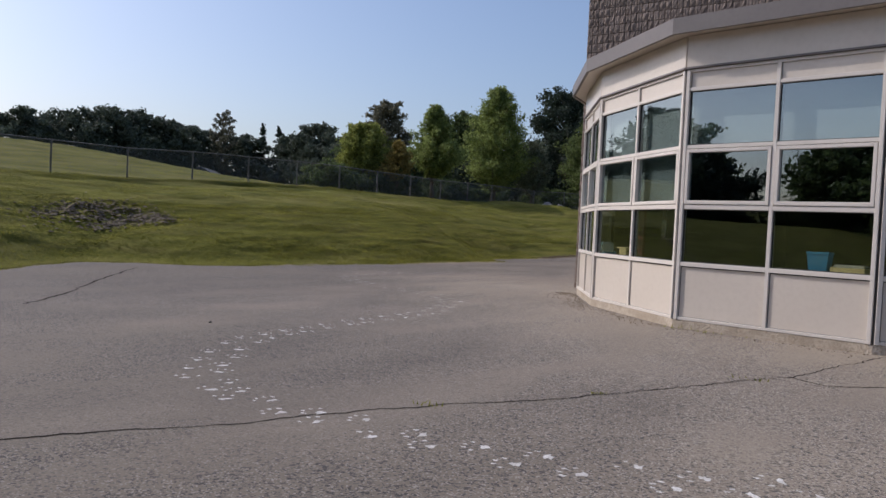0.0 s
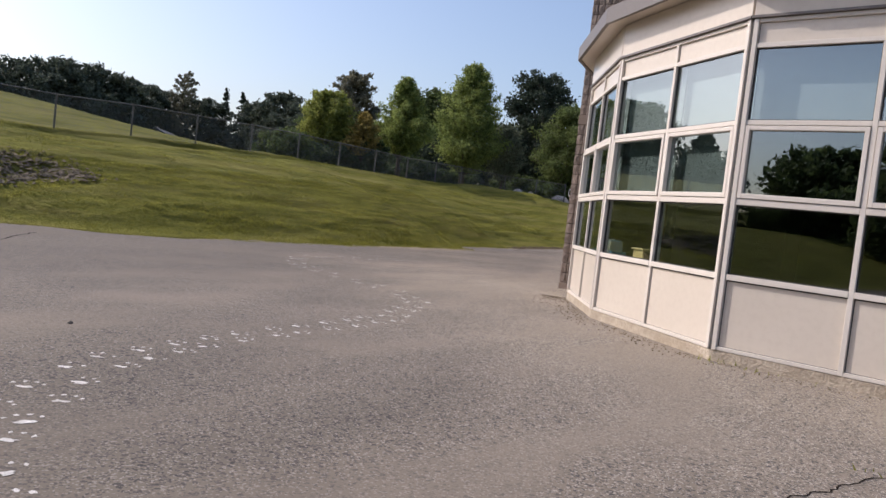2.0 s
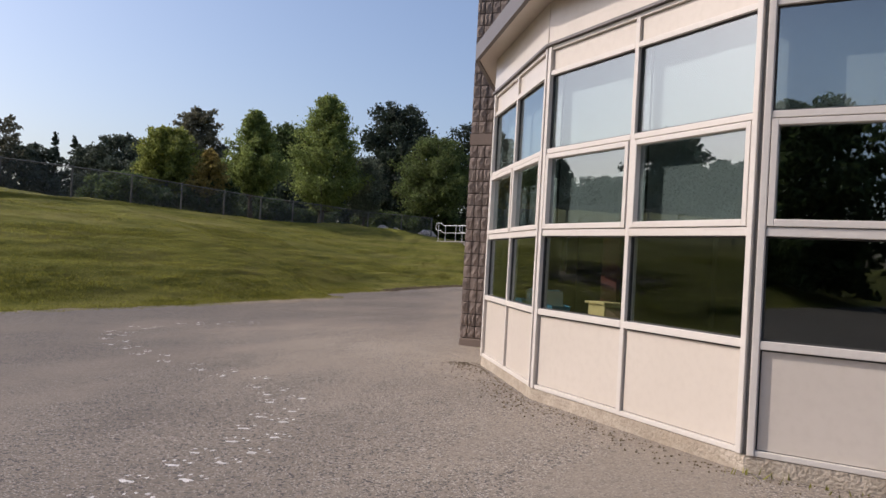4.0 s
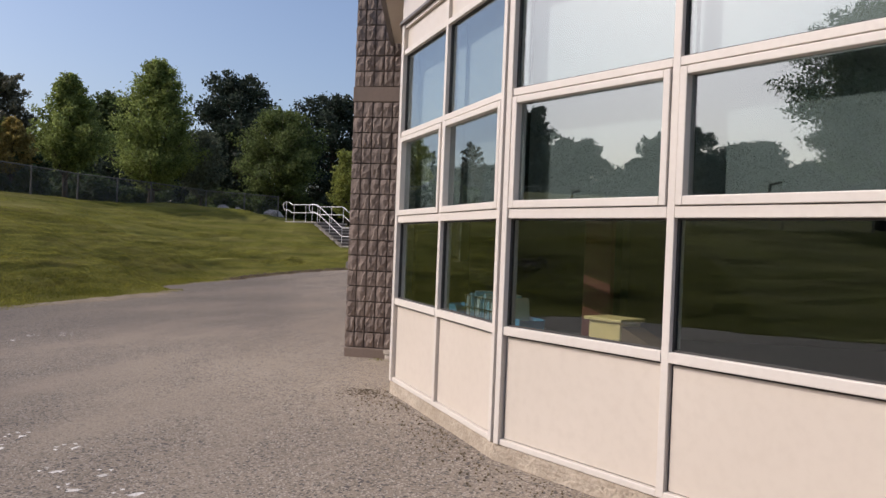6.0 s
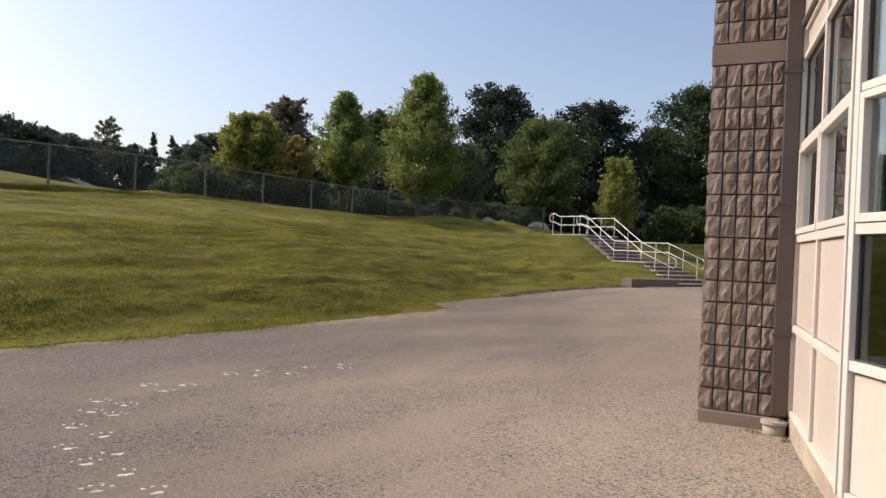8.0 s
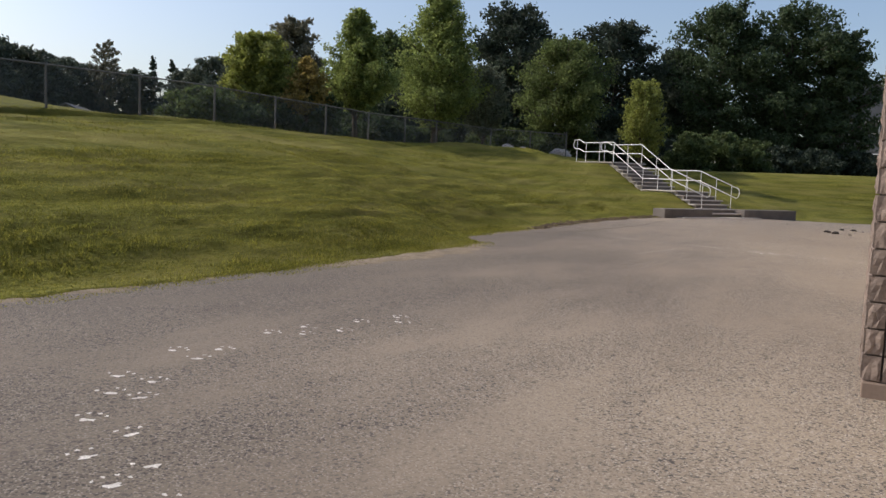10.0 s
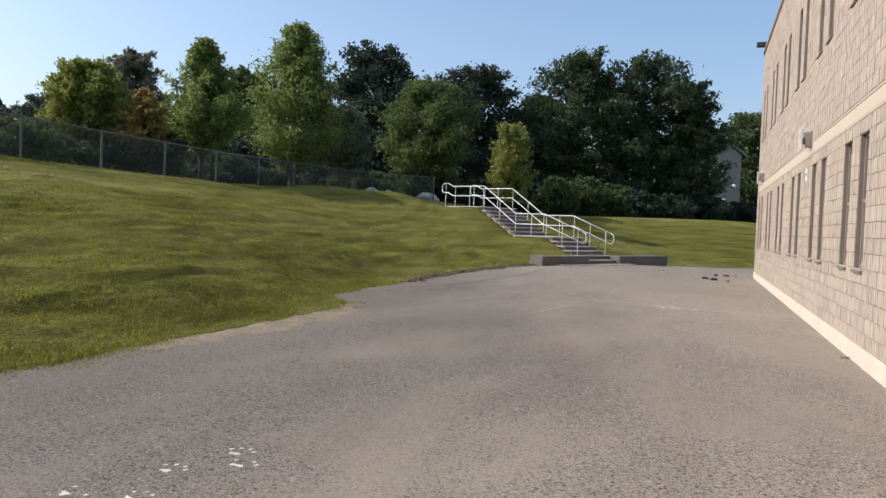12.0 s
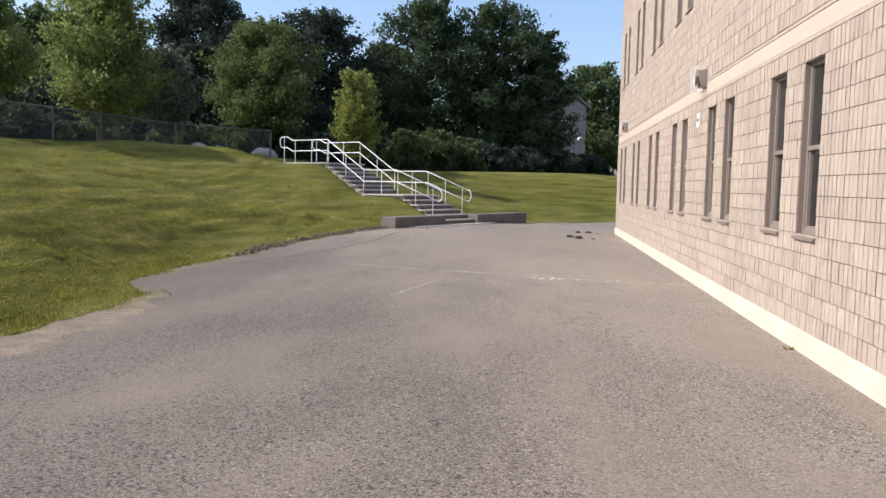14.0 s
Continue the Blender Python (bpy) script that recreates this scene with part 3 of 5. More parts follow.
def rib_cell(w, h, seed, x0=0.0):
    """One upright rib of a split-rib block; outward is -y."""
    r = np.random.default_rng(seed)
    g0, g1 = r.uniform(0.003, 0.007), r.uniform(0.003, 0.007)
    xs, zs = [g0, g0 + r.uniform(0.002, 0.006), w - g1 - r.uniform(0.002, 0.006), w - g1], [0.004, h * 0.5, h - 0.004]
    v, f = [], []
    crest = r.uniform(0.012, 0.020)
    for j, z in enumerate(zs):
        for i, x in enumerate(xs):
            side = i in (0, 3)
            v.append((x0 + x + r.uniform(-.002, .002), -(crest * (0.1 if side else 1.0) + r.uniform(-.003, .003) * (not side) - (0.001 if j != 1 else 0)), z))
    f += [(j * 4 + i, j * 4 + i + 1, j * 4 + i + 5, j * 4 + i + 4) for j in range(2) for i in range(3)]
    ring = [0, 1, 2, 3, 7, 11, 10, 9, 8, 4]
    base = len(v)
    v += [(v[i][0], 0.01, v[i][2]) for i in ring]
    f += [(ring[(a + 1) % 10], ring[a], base + a, base + (a + 1) % 10) for a in range(10)]
    return v, f


def block_mesh(name, mat, cells, proud, rough, seed, w=CELL, h=CELL):
    s = Shape()
    ribbed = proud < 0.012
    for c in range(cells * (2 if ribbed else 1)):
        v, f = rib_cell(w / 2, h, seed * 31 + c, c * w / 2) if ribbed else split_cell(w, h, proud, rough, seed * 31 + c, c * w)
        n = len(s.v)
        s.v += v
        s.f += [tuple(n + i for i in q) for q in f]
    return s.mesh(name, mat)


def joined_blocks(name, mat, proud, rough, places, cells=1, w=CELL):
    """Many block faces in one mesh. places: matrices."""
    if proud < 0.012:
        kinds = [[rib_cell(CELL / 2, CELL, 900 + k * 17 + c, c * CELL / 2) for c in range(cells * 2)] for k in range(9)]
    else:
        kinds = [[split_cell(w, CELL, proud, rough, 900 + k * 7 + c, c * w) for c in range(cells)] for k in range(9)]
    vs, fs, n = [], [], 0
    r = random.Random(4)
    for m in places:
        for v, f in kinds[r.randrange(9)]:
            a = np.array(v)
            mm = np.array(m)
            vs.append(a @ mm[:3, :3].T + mm[:3, 3])
            fs.append(np.array(f) + n)
            n += len(v)
    return big_mesh(name, np.concatenate(vs), np.concatenate(fs), mat)


def wall_pose(y_end, z):
    """Block frame on the tan wall: x of the block runs towards -y, outward is -x."""
    return Matrix(((0, 1, 0, 2.2), (-1, 0, 0, y_end), (0, 0, 1, z), (0, 0, 0, 1)))


# ---- dark brown block tower and the wall over the bay ----
TX, TY, TOP = 1.66, -2.375, 8.82
tower = thing("wall_south", "dark brown split-face block wall with a smooth band", "wall", kind="structure")
part("core", Shape().box(TX + 0.02, TY + 0.02, 0, 2.60, -0.55, TOP), BROWN_MORTAR, tower)
part("lintel_core", Shape().box(2.60, TY + 0.02, Z_HEAD + 0.1, 16.2, TY + 0.35, TOP), BROWN_MORTAR, tower)
part("side_core", Shape().box(15.45, TY + 0.02, 0, 16.2, TY + 0.35, Z_HEAD + 0.1), BROWN_MORTAR, tower)
part("footing", Shape().box(TX, TY - 0.03, -0.2, 2.62, -0.5, 0.125, 0.012), BROWN_SMOOTH, tower, "bare concrete footing stained brown")
Z_B0, Z_B1 = 0.13 + 16 * CELL, 0.13 + 17 * CELL
part("band", Shape().box(TX - 0.012, TY - 0.012, Z_B0 + 0.004, 2.66, -0.5, Z_B1 - 0.004, 0.006), BROWN_SMOOTH, tower, "smooth brown block band")
RIB = 0.1365
brown_kinds = [block_mesh("block", BROWN, 1, 0.020, 0.013, 40 + k, RIB) for k in range(12)]
r = random.Random(2)
rest = []
for row in range(42):
    z = 0.13 + row * CELL
    if row == 16:
        continue
    for col in range(7):
        m = Matrix.Translation((TX + col * RIB - 0.005, TY, z))
        if row < 28:
            part("block", brown_kinds[r.randrange(12)], None, tower).matrix_world = m
        else:
            rest.append(m)
    for col in range(13):
        rest.append(Matrix(((0, 1, 0, TX), (-1, 0, 0, -0.56 - col * RIB), (0, 0, 1, z), (0, 0, 0, 1))))
    if z > Z_EAVE - 0.1:
        for col in range(7, 106):
            rest.append(Matrix.Translation((TX + col * RIB - 0.005, TY, z)))
tagged(part("block_rest", joined_blocks("block_rest", BROWN_REST, 0.020, 0.013, rest, 1, RIB), None, tower), kind="stuff")
part("coping", Shape().box(TX - 0.06, TY - 0.06, TOP, 16.3, -0.5, TOP + 0.12), GREY_METAL, tower)

spout = thing("downspout", "dark brown metal downspout on the corner of the block wall", "downspout")
part("pipe", Shape().box(2.325, TY - 0.17, 0.17, 2.465, TY - 0.03, Z_EAVE - 0.1, 0.012), DOWNSPOUT, spout)
for z in (0.9, 2.1, 3.3):
    part("strap", Shape().box(2.312, TY - 0.175, z, 2.476, TY - 0.01, z + 0.03), DOWNSPOUT, spout)
collar = thing("drain_collar", "cream round drain collar under the downspout", "drain")
part("pipe", Shape().tube([(2.36, TY - 0.13, -0.05), (2.36, TY - 0.13, 0.10)], 0.10, 20), CONCRETE, collar, smooth=True)
part("rim", Shape().tube([(2.36, TY - 0.13, 0.095), (2.36, TY - 0.13, 0.125)], 0.12, 20), CONCRETE, collar)

# ---- the long tan wall ----
Y_A, Z_0 = 4.98, 0.02
Y_NEAR, Y_FAR = Y_A - 27 * CELL, Y_A + 104 * CELL
ROWS = [r for r in range(1, 42)]
PAIRS = [Y_A + 18 * CELL * k for k in range(0, 6)]
FLOORS = (Z_0 + 6 * CELL, Z_0 + 25.5 * CELL)
openings = []
for z in FLOORS:
    for y in PAIRS:
        openings += [(y, y + 3 * CELL, z, z + 9 * CELL), (y + 6 * CELL, y + 9 * CELL, z, z + 9 * CELL)]
    openings.append((Y_A - 18 * CELL, Y_A - 10 * CELL, z, z + 9 * CELL))
ZB0, ZB1 = Z_0 + 16 * CELL, Z_0 + 17.5 * CELL

west = thing("wall_west", "long two-storey wall of tan split-face concrete block", "wall", kind="structure")
core = Shape()
ys = sorted({Y_NEAR - 0.0, Y_FAR} | {o[0] for o in openings} | {o[1] for o in openings})
zs = sorted({0.0, TOP} | {o[2] for o in openings} | {o[3] for o in openings})
for y0, y1 in zip(ys, ys[1:]):
    for z0, z1 in zip(zs, zs[1:]):
        if not any(o[0] - .01 <= y0 and y1 <= o[1] + .01 and o[2] - .01 <= z0 and z1 <= o[3] + .01 for o in openings):
            core.box(2.21, y0, z0, 2.5, y1, z1)
part("core", core, MORTAR, west)
part("end_core", Shape().box(2.5, Y_FAR - 0.3, 0, 16, Y_FAR - 0.01, TOP), TAN_SMOOTH, west)
part("footing", Shape().box(2.165, Y_NEAR, -0.2, 2.5, Y_FAR + 0.03, Z_0 + 1.05 * CELL, 0.01), CREAM, west, "cream painted concrete footing strip")
part("slip_course", Shape().box(2.188, Y_NEAR, ZB0 + 0.006, 2.4, Y_FAR + 0.002, ZB0 + 0.25 * CELL - 0.004, 0.004).box(2.188, Y_NEAR, ZB1 - 0.25 * CELL + 0.004, 2.4, Y_FAR + 0.002, ZB1 - 0.006, 0.004), TAN, west)
part("band", Shape().box(2.194, Y_NEAR, ZB0 + 0.25 * CELL, 2.4, Y_FAR + 0.004, ZB1 - 0.25 * CELL, 0.006), TAN_SMOOTH, west, "smooth tan band between the storeys")
part("coping", Shape().box(2.14, Y_NEAR, TOP, 2.6, Y_FAR + 0.06, TOP + 0.14), TAUPE, west)
tan_kinds = [block_mesh("block", TAN, 2, 0.010, 0.008, 70 + k) for k in range(8)]
rest, half = [], []
near_count = 0
levels = [(Z_0 + k * CELL) for k in range(1, 16)] + [Z_0 + (17.5 + k) * CELL for k in range(0, 25)]
for n, z in enumerate(levels):
    col = -27 + (n % 2)
    while col < 104:
        w = 2
        if any(o[2] - .01 <= z < o[3] - .01 and o[0] - .01 <= Y_A + (col + 1) * CELL < o[1] - .01 for o in openings) or col + 1 >= 104:
            w = 1
        if any(o[2] - .01 <= z < o[3] - .01 and o[0] - .01 <= Y_A + col * CELL < o[1] - .01 for o in openings):
            col += 1
            continue
        m = wall_pose(Y_A + (col + w) * CELL, z)
        if w == 1:
            half.append(m)
        elif near_count < 300 and -8 <= col < 40 and n < 15:
            part("block", tan_kinds[r.randrange(8)], None, west).matrix_world = m
            near_count += 1
        else:
            rest.append(m)
        col += w
tagged(part("block_rest", joined_blocks("block_rest", TAN_REST, 0.010, 0.008, rest, 2), None, west), kind="stuff")
tagged(part("block_half", joined_blocks("block_half", TAN_REST, 0.010, 0.008, half, 1), None, west), kind="stuff")
# rooms behind the tan wall, their dimness put into the colour too
tagged(part("wall_corridor", Shape().box(5.5, -0.2, 0, 5.6, Y_FAR - 0.4, TOP - 0.1), ROOM_DIM), "plain inner wall behind the windows", "wall", kind="structure")
tagged(part("floor_corridor", Shape().box(2.5, -0.2, -0.05, 5.5, Y_FAR - 0.4, 0.05), ROOM_FLOOR_DIM), "floor behind the windows, coloured dark for the dim room", "floor", kind="structure")
tagged(part("floor_upper", Shape().box(2.5, -0.2, 3.95, 5.5, Y_FAR - 0.4, 4.15), ROOM_DIM), "floor between the storeys", "floor", kind="structure")
tagged(part("roof", Shape().box(2.5, -0.4, TOP - 0.1, 16, Y_FAR - 0.3, TOP - 0.01), ROOM_DIM), "flat roof", "roof", kind="structure")


def tall_window(name, w, h):
    """A narrow window: outer frame, lower and upper light, meeting rail, sloping sill. Origin: outer bottom corner, outward is -y."""
    root = thing(name, "narrow window with a taupe metal frame and dark glass", "window", "windows of the tan wall", "structure")
    t = 0.05
    fr = Shape()
    fr.box(0, 0.055, 0, t, 0.15, h, 0.004).box(w - t, 0.055, 0, w, 0.15, h, 0.004).box(t, 0.055, h - t, w - t, 0.15, h, 0.004).box(t, 0.055, 0, w - t, 0.15, t, 0.004)
    part("window_frame", fr, TAUPE, root)
    part("meeting_rail", Shape().box(t, 0.05, h * 0.5 - 0.025, w - t, 0.14, h * 0.5 + 0.025, 0.004), TAUPE, root)
    part("reveal", Shape().box(0, -0.002, h - 0.006, w, 0.055, h).box(0, -0.002, 0, 0.008, 0.055, h - 0.006).box(w - 0.008, -0.002, 0, w, 0.055, h - 0.006), TAUPE, root)
    if w > 1:
        part("mullion", Shape().box(1.28, 0.05, t, 1.34, 0.14, h - t, 0.004), TAUPE, root)
    low = Shape()
    z0, z1 = t, h * 0.5 - 0.025
    low.box(t, 0.07, z0, t + 0.035, 0.11, z1).box(w - t - 0.035, 0.07, z0, w - t, 0.11, z1).box(t + 0.035, 0.07, z0, w - t - 0.035, 0.11, z0 + 0.035)
    part("sash", low, TAUPE, root)
    for a, b, y in ((t + 0.0, h * 0.5 - 0.025, 0.1), (h * 0.5 + 0.025, h - t, 0.085)):
        part("pane", Shape().box(t, y, a, w - t, y + 0.006, b), WALL_GLASS, root).visible_shadow = False
    s = Shape()
    s.v = [(-0.03, -0.05, -0.06), (w + 0.03, -0.05, -0.06), (w + 0.03, 0.056, -0.06), (-0.03, 0.056, -0.06), (-0.03, -0.05, -0.03), (w + 0.03, -0.05, -0.03), (w + 0.03, 0.056, 0.006), (-0.03, 0.056, 0.006)]
    s.f = [(0, 3, 2, 1), (4, 5, 6, 7), (0, 1, 5, 4), (1, 2, 6, 5), (2, 3, 7, 6), (3, 0, 4, 7)]
    part("window_sill", s, TAUPE, root)
    return root


first, number = None, 20
for y0, y1, z0, z1 in openings:
    if y1 - y0 > 1:
        tall_window("window_%d" % number, y1 - y0, z1 - z0).matrix_world = wall_pose(y1, z0)
    elif first is None:
        first = tall_window("window_%d" % number, 3 * CELL, 9 * CELL)
        first.matrix_world = wall_pose(y1, z0)
    else:
        copy_thing(first, wall_pose(y1, z0)).name = "window_%d" % number
    number += 1


def wall_lamp(y, z):
    root = thing("wall_lamp", "boxy wall floodlight in a wire guard on the tan wall", "lamp", "floodlights of the tan wall", at=Matrix(((0, 1, 0, 2.19), (-1, 0, 0, y + 0.17), (0, 0, 1, z), (0, 0, 0, 1))))
    body = Shape()
    body.v = [(0, 0, 0), (.34, 0, 0), (.34, 0, .3), (0, 0, .3), (.02, -.10, 0.02), (.32, -.10, 0.02), (.32, -.17, .28), (.02, -.17, .28)]
    body.f = [(0, 3, 2, 1), (0, 1, 5, 4), (1, 2, 6, 5), (2, 3, 7, 6), (3, 0, 4, 7), (4, 5, 6, 7)]
    part("casing", body, LAMP_BOX, root)
    part("lens", Shape().box(.05, -.155, .05, .29, -.125, .2), LAMP_GLASS, root)
    for k in range(4):
        x = -0.04 + k * 0.14
        part("guard_wire", Shape().tube([(x, 0.0, -.06), (x, -.22, -.06), (x, -.22, .36), (x, 0.0, .36)], 0.006, 6), RAIL, root)
    for z in (-.06, .15, .36):
        part("guard_wire", Shape().tube([(-.04, -.22, z), (.38, -.22, z)], 0.006, 6), RAIL, root)


wall_lamp(10.95, 3.52)
wall_lamp(23.6, 3.62)
sign = thing("sign", "small square white sign on the tan wall", "sign")
part("plate", Shape().box(2.172, 11.25, 2.86, 2.182, 11.50, 3.12, 0.003), RAIL, sign)
part("marking", Shape().box(2.168, 11.31, 2.96, 2.1718, 11.44, 3.02), GASKET, sign)
cam_box = thing("security_camera", "dark security camera on the roof corner", "camera")
part("bracket", Shape().tube([(2.3, 26.2, TOP + 0.1), (2.1, 26.2, TOP + 0.3)], 0.03, 8), GASKET, cam_box)
part("casing", Shape().box(1.85, 26.1, TOP + 0.22, 2.2, 26.32, TOP + 0.4, 0.02), GASKET, cam_box)

# ---- stairs up the bank ----
S_Z0, RISE = 0.28, 0.1725


def stair_point(s, v, z=0.0):
    p = STAIR_O + STAIR_U * s + STAIR_V * v
    return (p.x, p.y, z)


STAIR_M = Matrix(((STAIR_U.x, STAIR_V.x, 0, STAIR_O.x), (STAIR_U.y, STAIR_V.y, 0, STAIR_O.y), (0, 0, 1, S_Z0), (0, 0, 0, 1)))
stairs = thing("stairs", "concrete stairs in two flights up the grass bank", "stairs", kind="structure")
W_ST = 2.06
treads = [(0.10 + 0.34 * k, k + 1) for k in range(6)] + [(3.85 + 0.31 * k, k + 7) for k in range(7)]
for (s, k), (s2, _) in zip(treads, treads[1:] + [(9.2, 0)]):
    ob = part("step", Shape().box(s, 0.0, (k - 3) * RISE - 0.3, s2 + 0.03, W_ST, k * RISE - 0.05, 0.008), STAIR, stairs)
    ob.matrix_world = STAIR_M
    # thin dark plate paints the shade on the step's front
    ob = part("riser", Shape().box(s - 0.012, 0.03, (k - 1) * RISE + 0.002, s - 0.002, W_ST - 0.03, k * RISE - 0.052), PLINTH, stairs, "front plate of a step, coloured dark for its shade")
    ob.matrix_world = STAIR_M
    ob = part("tread", Shape().box(s - 0.03, -0.12, k * RISE - 0.05, s2 + 0.0, W_ST + 0.12, k * RISE, 0.01), STAIR, stairs)
    ob.matrix_world = STAIR_M
for v0, v1, ln in ((-2.9, -0.02, 0.5), (W_ST + 0.02, W_ST + 3.75, 0.5)):
    w = tagged(part("plinth", Shape().box(-0.12, v0, -0.25, ln, v1, 0.34, 0.02), PLINTH), "low weathered concrete plinth beside the stairs", "plinth", "plinths of the stairs")
    w.matrix_world = STAIR_M


apron = tagged(part("kerb", Shape().box(-0.5, -2.2, -0.1, -0.14, W_ST + 0.7, 0.025, 0.01), STAIR), "pale worn concrete strip at the foot of the stairs", "kerb", kind="structure")
apron.matrix_world = STAIR_M


def handrail(v):
    root = thing("handrail", "white painted steel handrail with two rails", "handrail", "handrails of the stairs", at=STAIR_M)
    H, low = 0.92, 0.48
    path = [(0.30, 2.0 * RISE), (2.27, 6 * RISE), (3.89, 6 * RISE), (5.86, 13 * RISE), (7.85, 13 * RISE), (8.18, 13 * RISE + 0.15), (8.45, 13 * RISE + 0.15)]
    for h in (H, low):
        part("rail", Shape().tube([(s, v, z + h) for s, z in path], 0.019, 8), RAIL, root, smooth=True)
    for s, z, e in ((path[0][0], path[0][1], -1), (path[-1][0], path[-1][1], 1)):
        arc = [(s + e * 0.16 * math.sin(a), v, z + (H + low) / 2 + (H - low) / 2 * math.cos(a)) for a in np.linspace(0, math.pi, 9)]
        part("rail_end", Shape().tube(arc, 0.019, 8), RAIL, root, smooth=True)
    for s in (0.55, 1.35, 2.2, 3.0, 3.9, 4.85, 5.8, 6.75, 7.7, 8.35):
        z = np.interp(s, [p[0] for p in path], [p[1] for p in path])
        part("post", Shape().tube([(s, v, z - 0.16), (s, v, z + H)], 0.014, 8), RAIL, root)


handrail(0.08)
handrail(W_ST - 0.08)

# ---- chain-link fence ----
fence = thing("fence", "grey chain-link fence with steel posts along the top of the bank", "fence")
line = [(-17.9, -20.3 + 3.05 * k) for k in range(16)] + [(-16.2, 28.3), (-14.4, 29.4), (-12.75, 30.4)]
f_v, f_f = [], []
H_F = 1.18
for k, (x, y) in enumerate(line):
    z = float(land_z(x, y))
    part("post", Shape().tube([(x, y, z - 0.3), (x, y, z + H_F + 0.05)], 0.036, 8), GALV, fence)
    if k + 1 < len(line):
        x2, y2 = line[k + 1]
        z2 = float(land_z(x2, y2))
        part("top_rail", Shape().tube([(x, y, z + H_F), (x2, y2, z2 + H_F)], 0.024, 6), GALV, fence)
        net = Shape()
        L = math.hypot(x2 - x, y2 - y)
        n = int((L + H_F) / 0.075)
        for sgn in (1, -1):
            for j in range(n):
                a = -H_F + j * 0.075
                s0, s1 = max(a, 0), min(a + H_F, L)
                if s1 - s0 < 0.05:
                    continue
                ends = []
                for s in (s0, s1):
                    h = (s - a) if sgn > 0 else H_F - (s - a)
                    t = s / L
                    ends.append(Vector((x + (x2 - x) * t, y + (y2 - y) * t, z + (z2 - z) * t + h)))
                net.tube(ends, 0.0035, 3)
        tagged(part("netting", net, WIRE, fence), kind="stuff")

# ---- trees ----
def leaf_cloud(points, size, seed, flat=0.5):
    """Small bent leaf cards at the given points."""
    r = np.random.default_rng(seed)
    n = len(points)
    a = r.normal(size=(n, 3))
    a /= np.linalg.norm(a, axis=1)[:, None]
    b = np.cross(a, r.normal(size=(n, 3)))
    b /= np.linalg.norm(b, axis=1)[:, None]
    s = size * r.uniform(0.6, 1.3, (n, 1))
    c = np.cross(a, b) * s * 0.25
    P = np.asarray(points)
    v = np.stack([P - a * s, P + b * s * 0.55 + c, P + a * s, P - b * s * 0.55 + c], 1).reshape(-1, 3)
    i = np.arange(n)[:, None] * 4
    return v, i + np.array([[0, 1, 2, 3]])


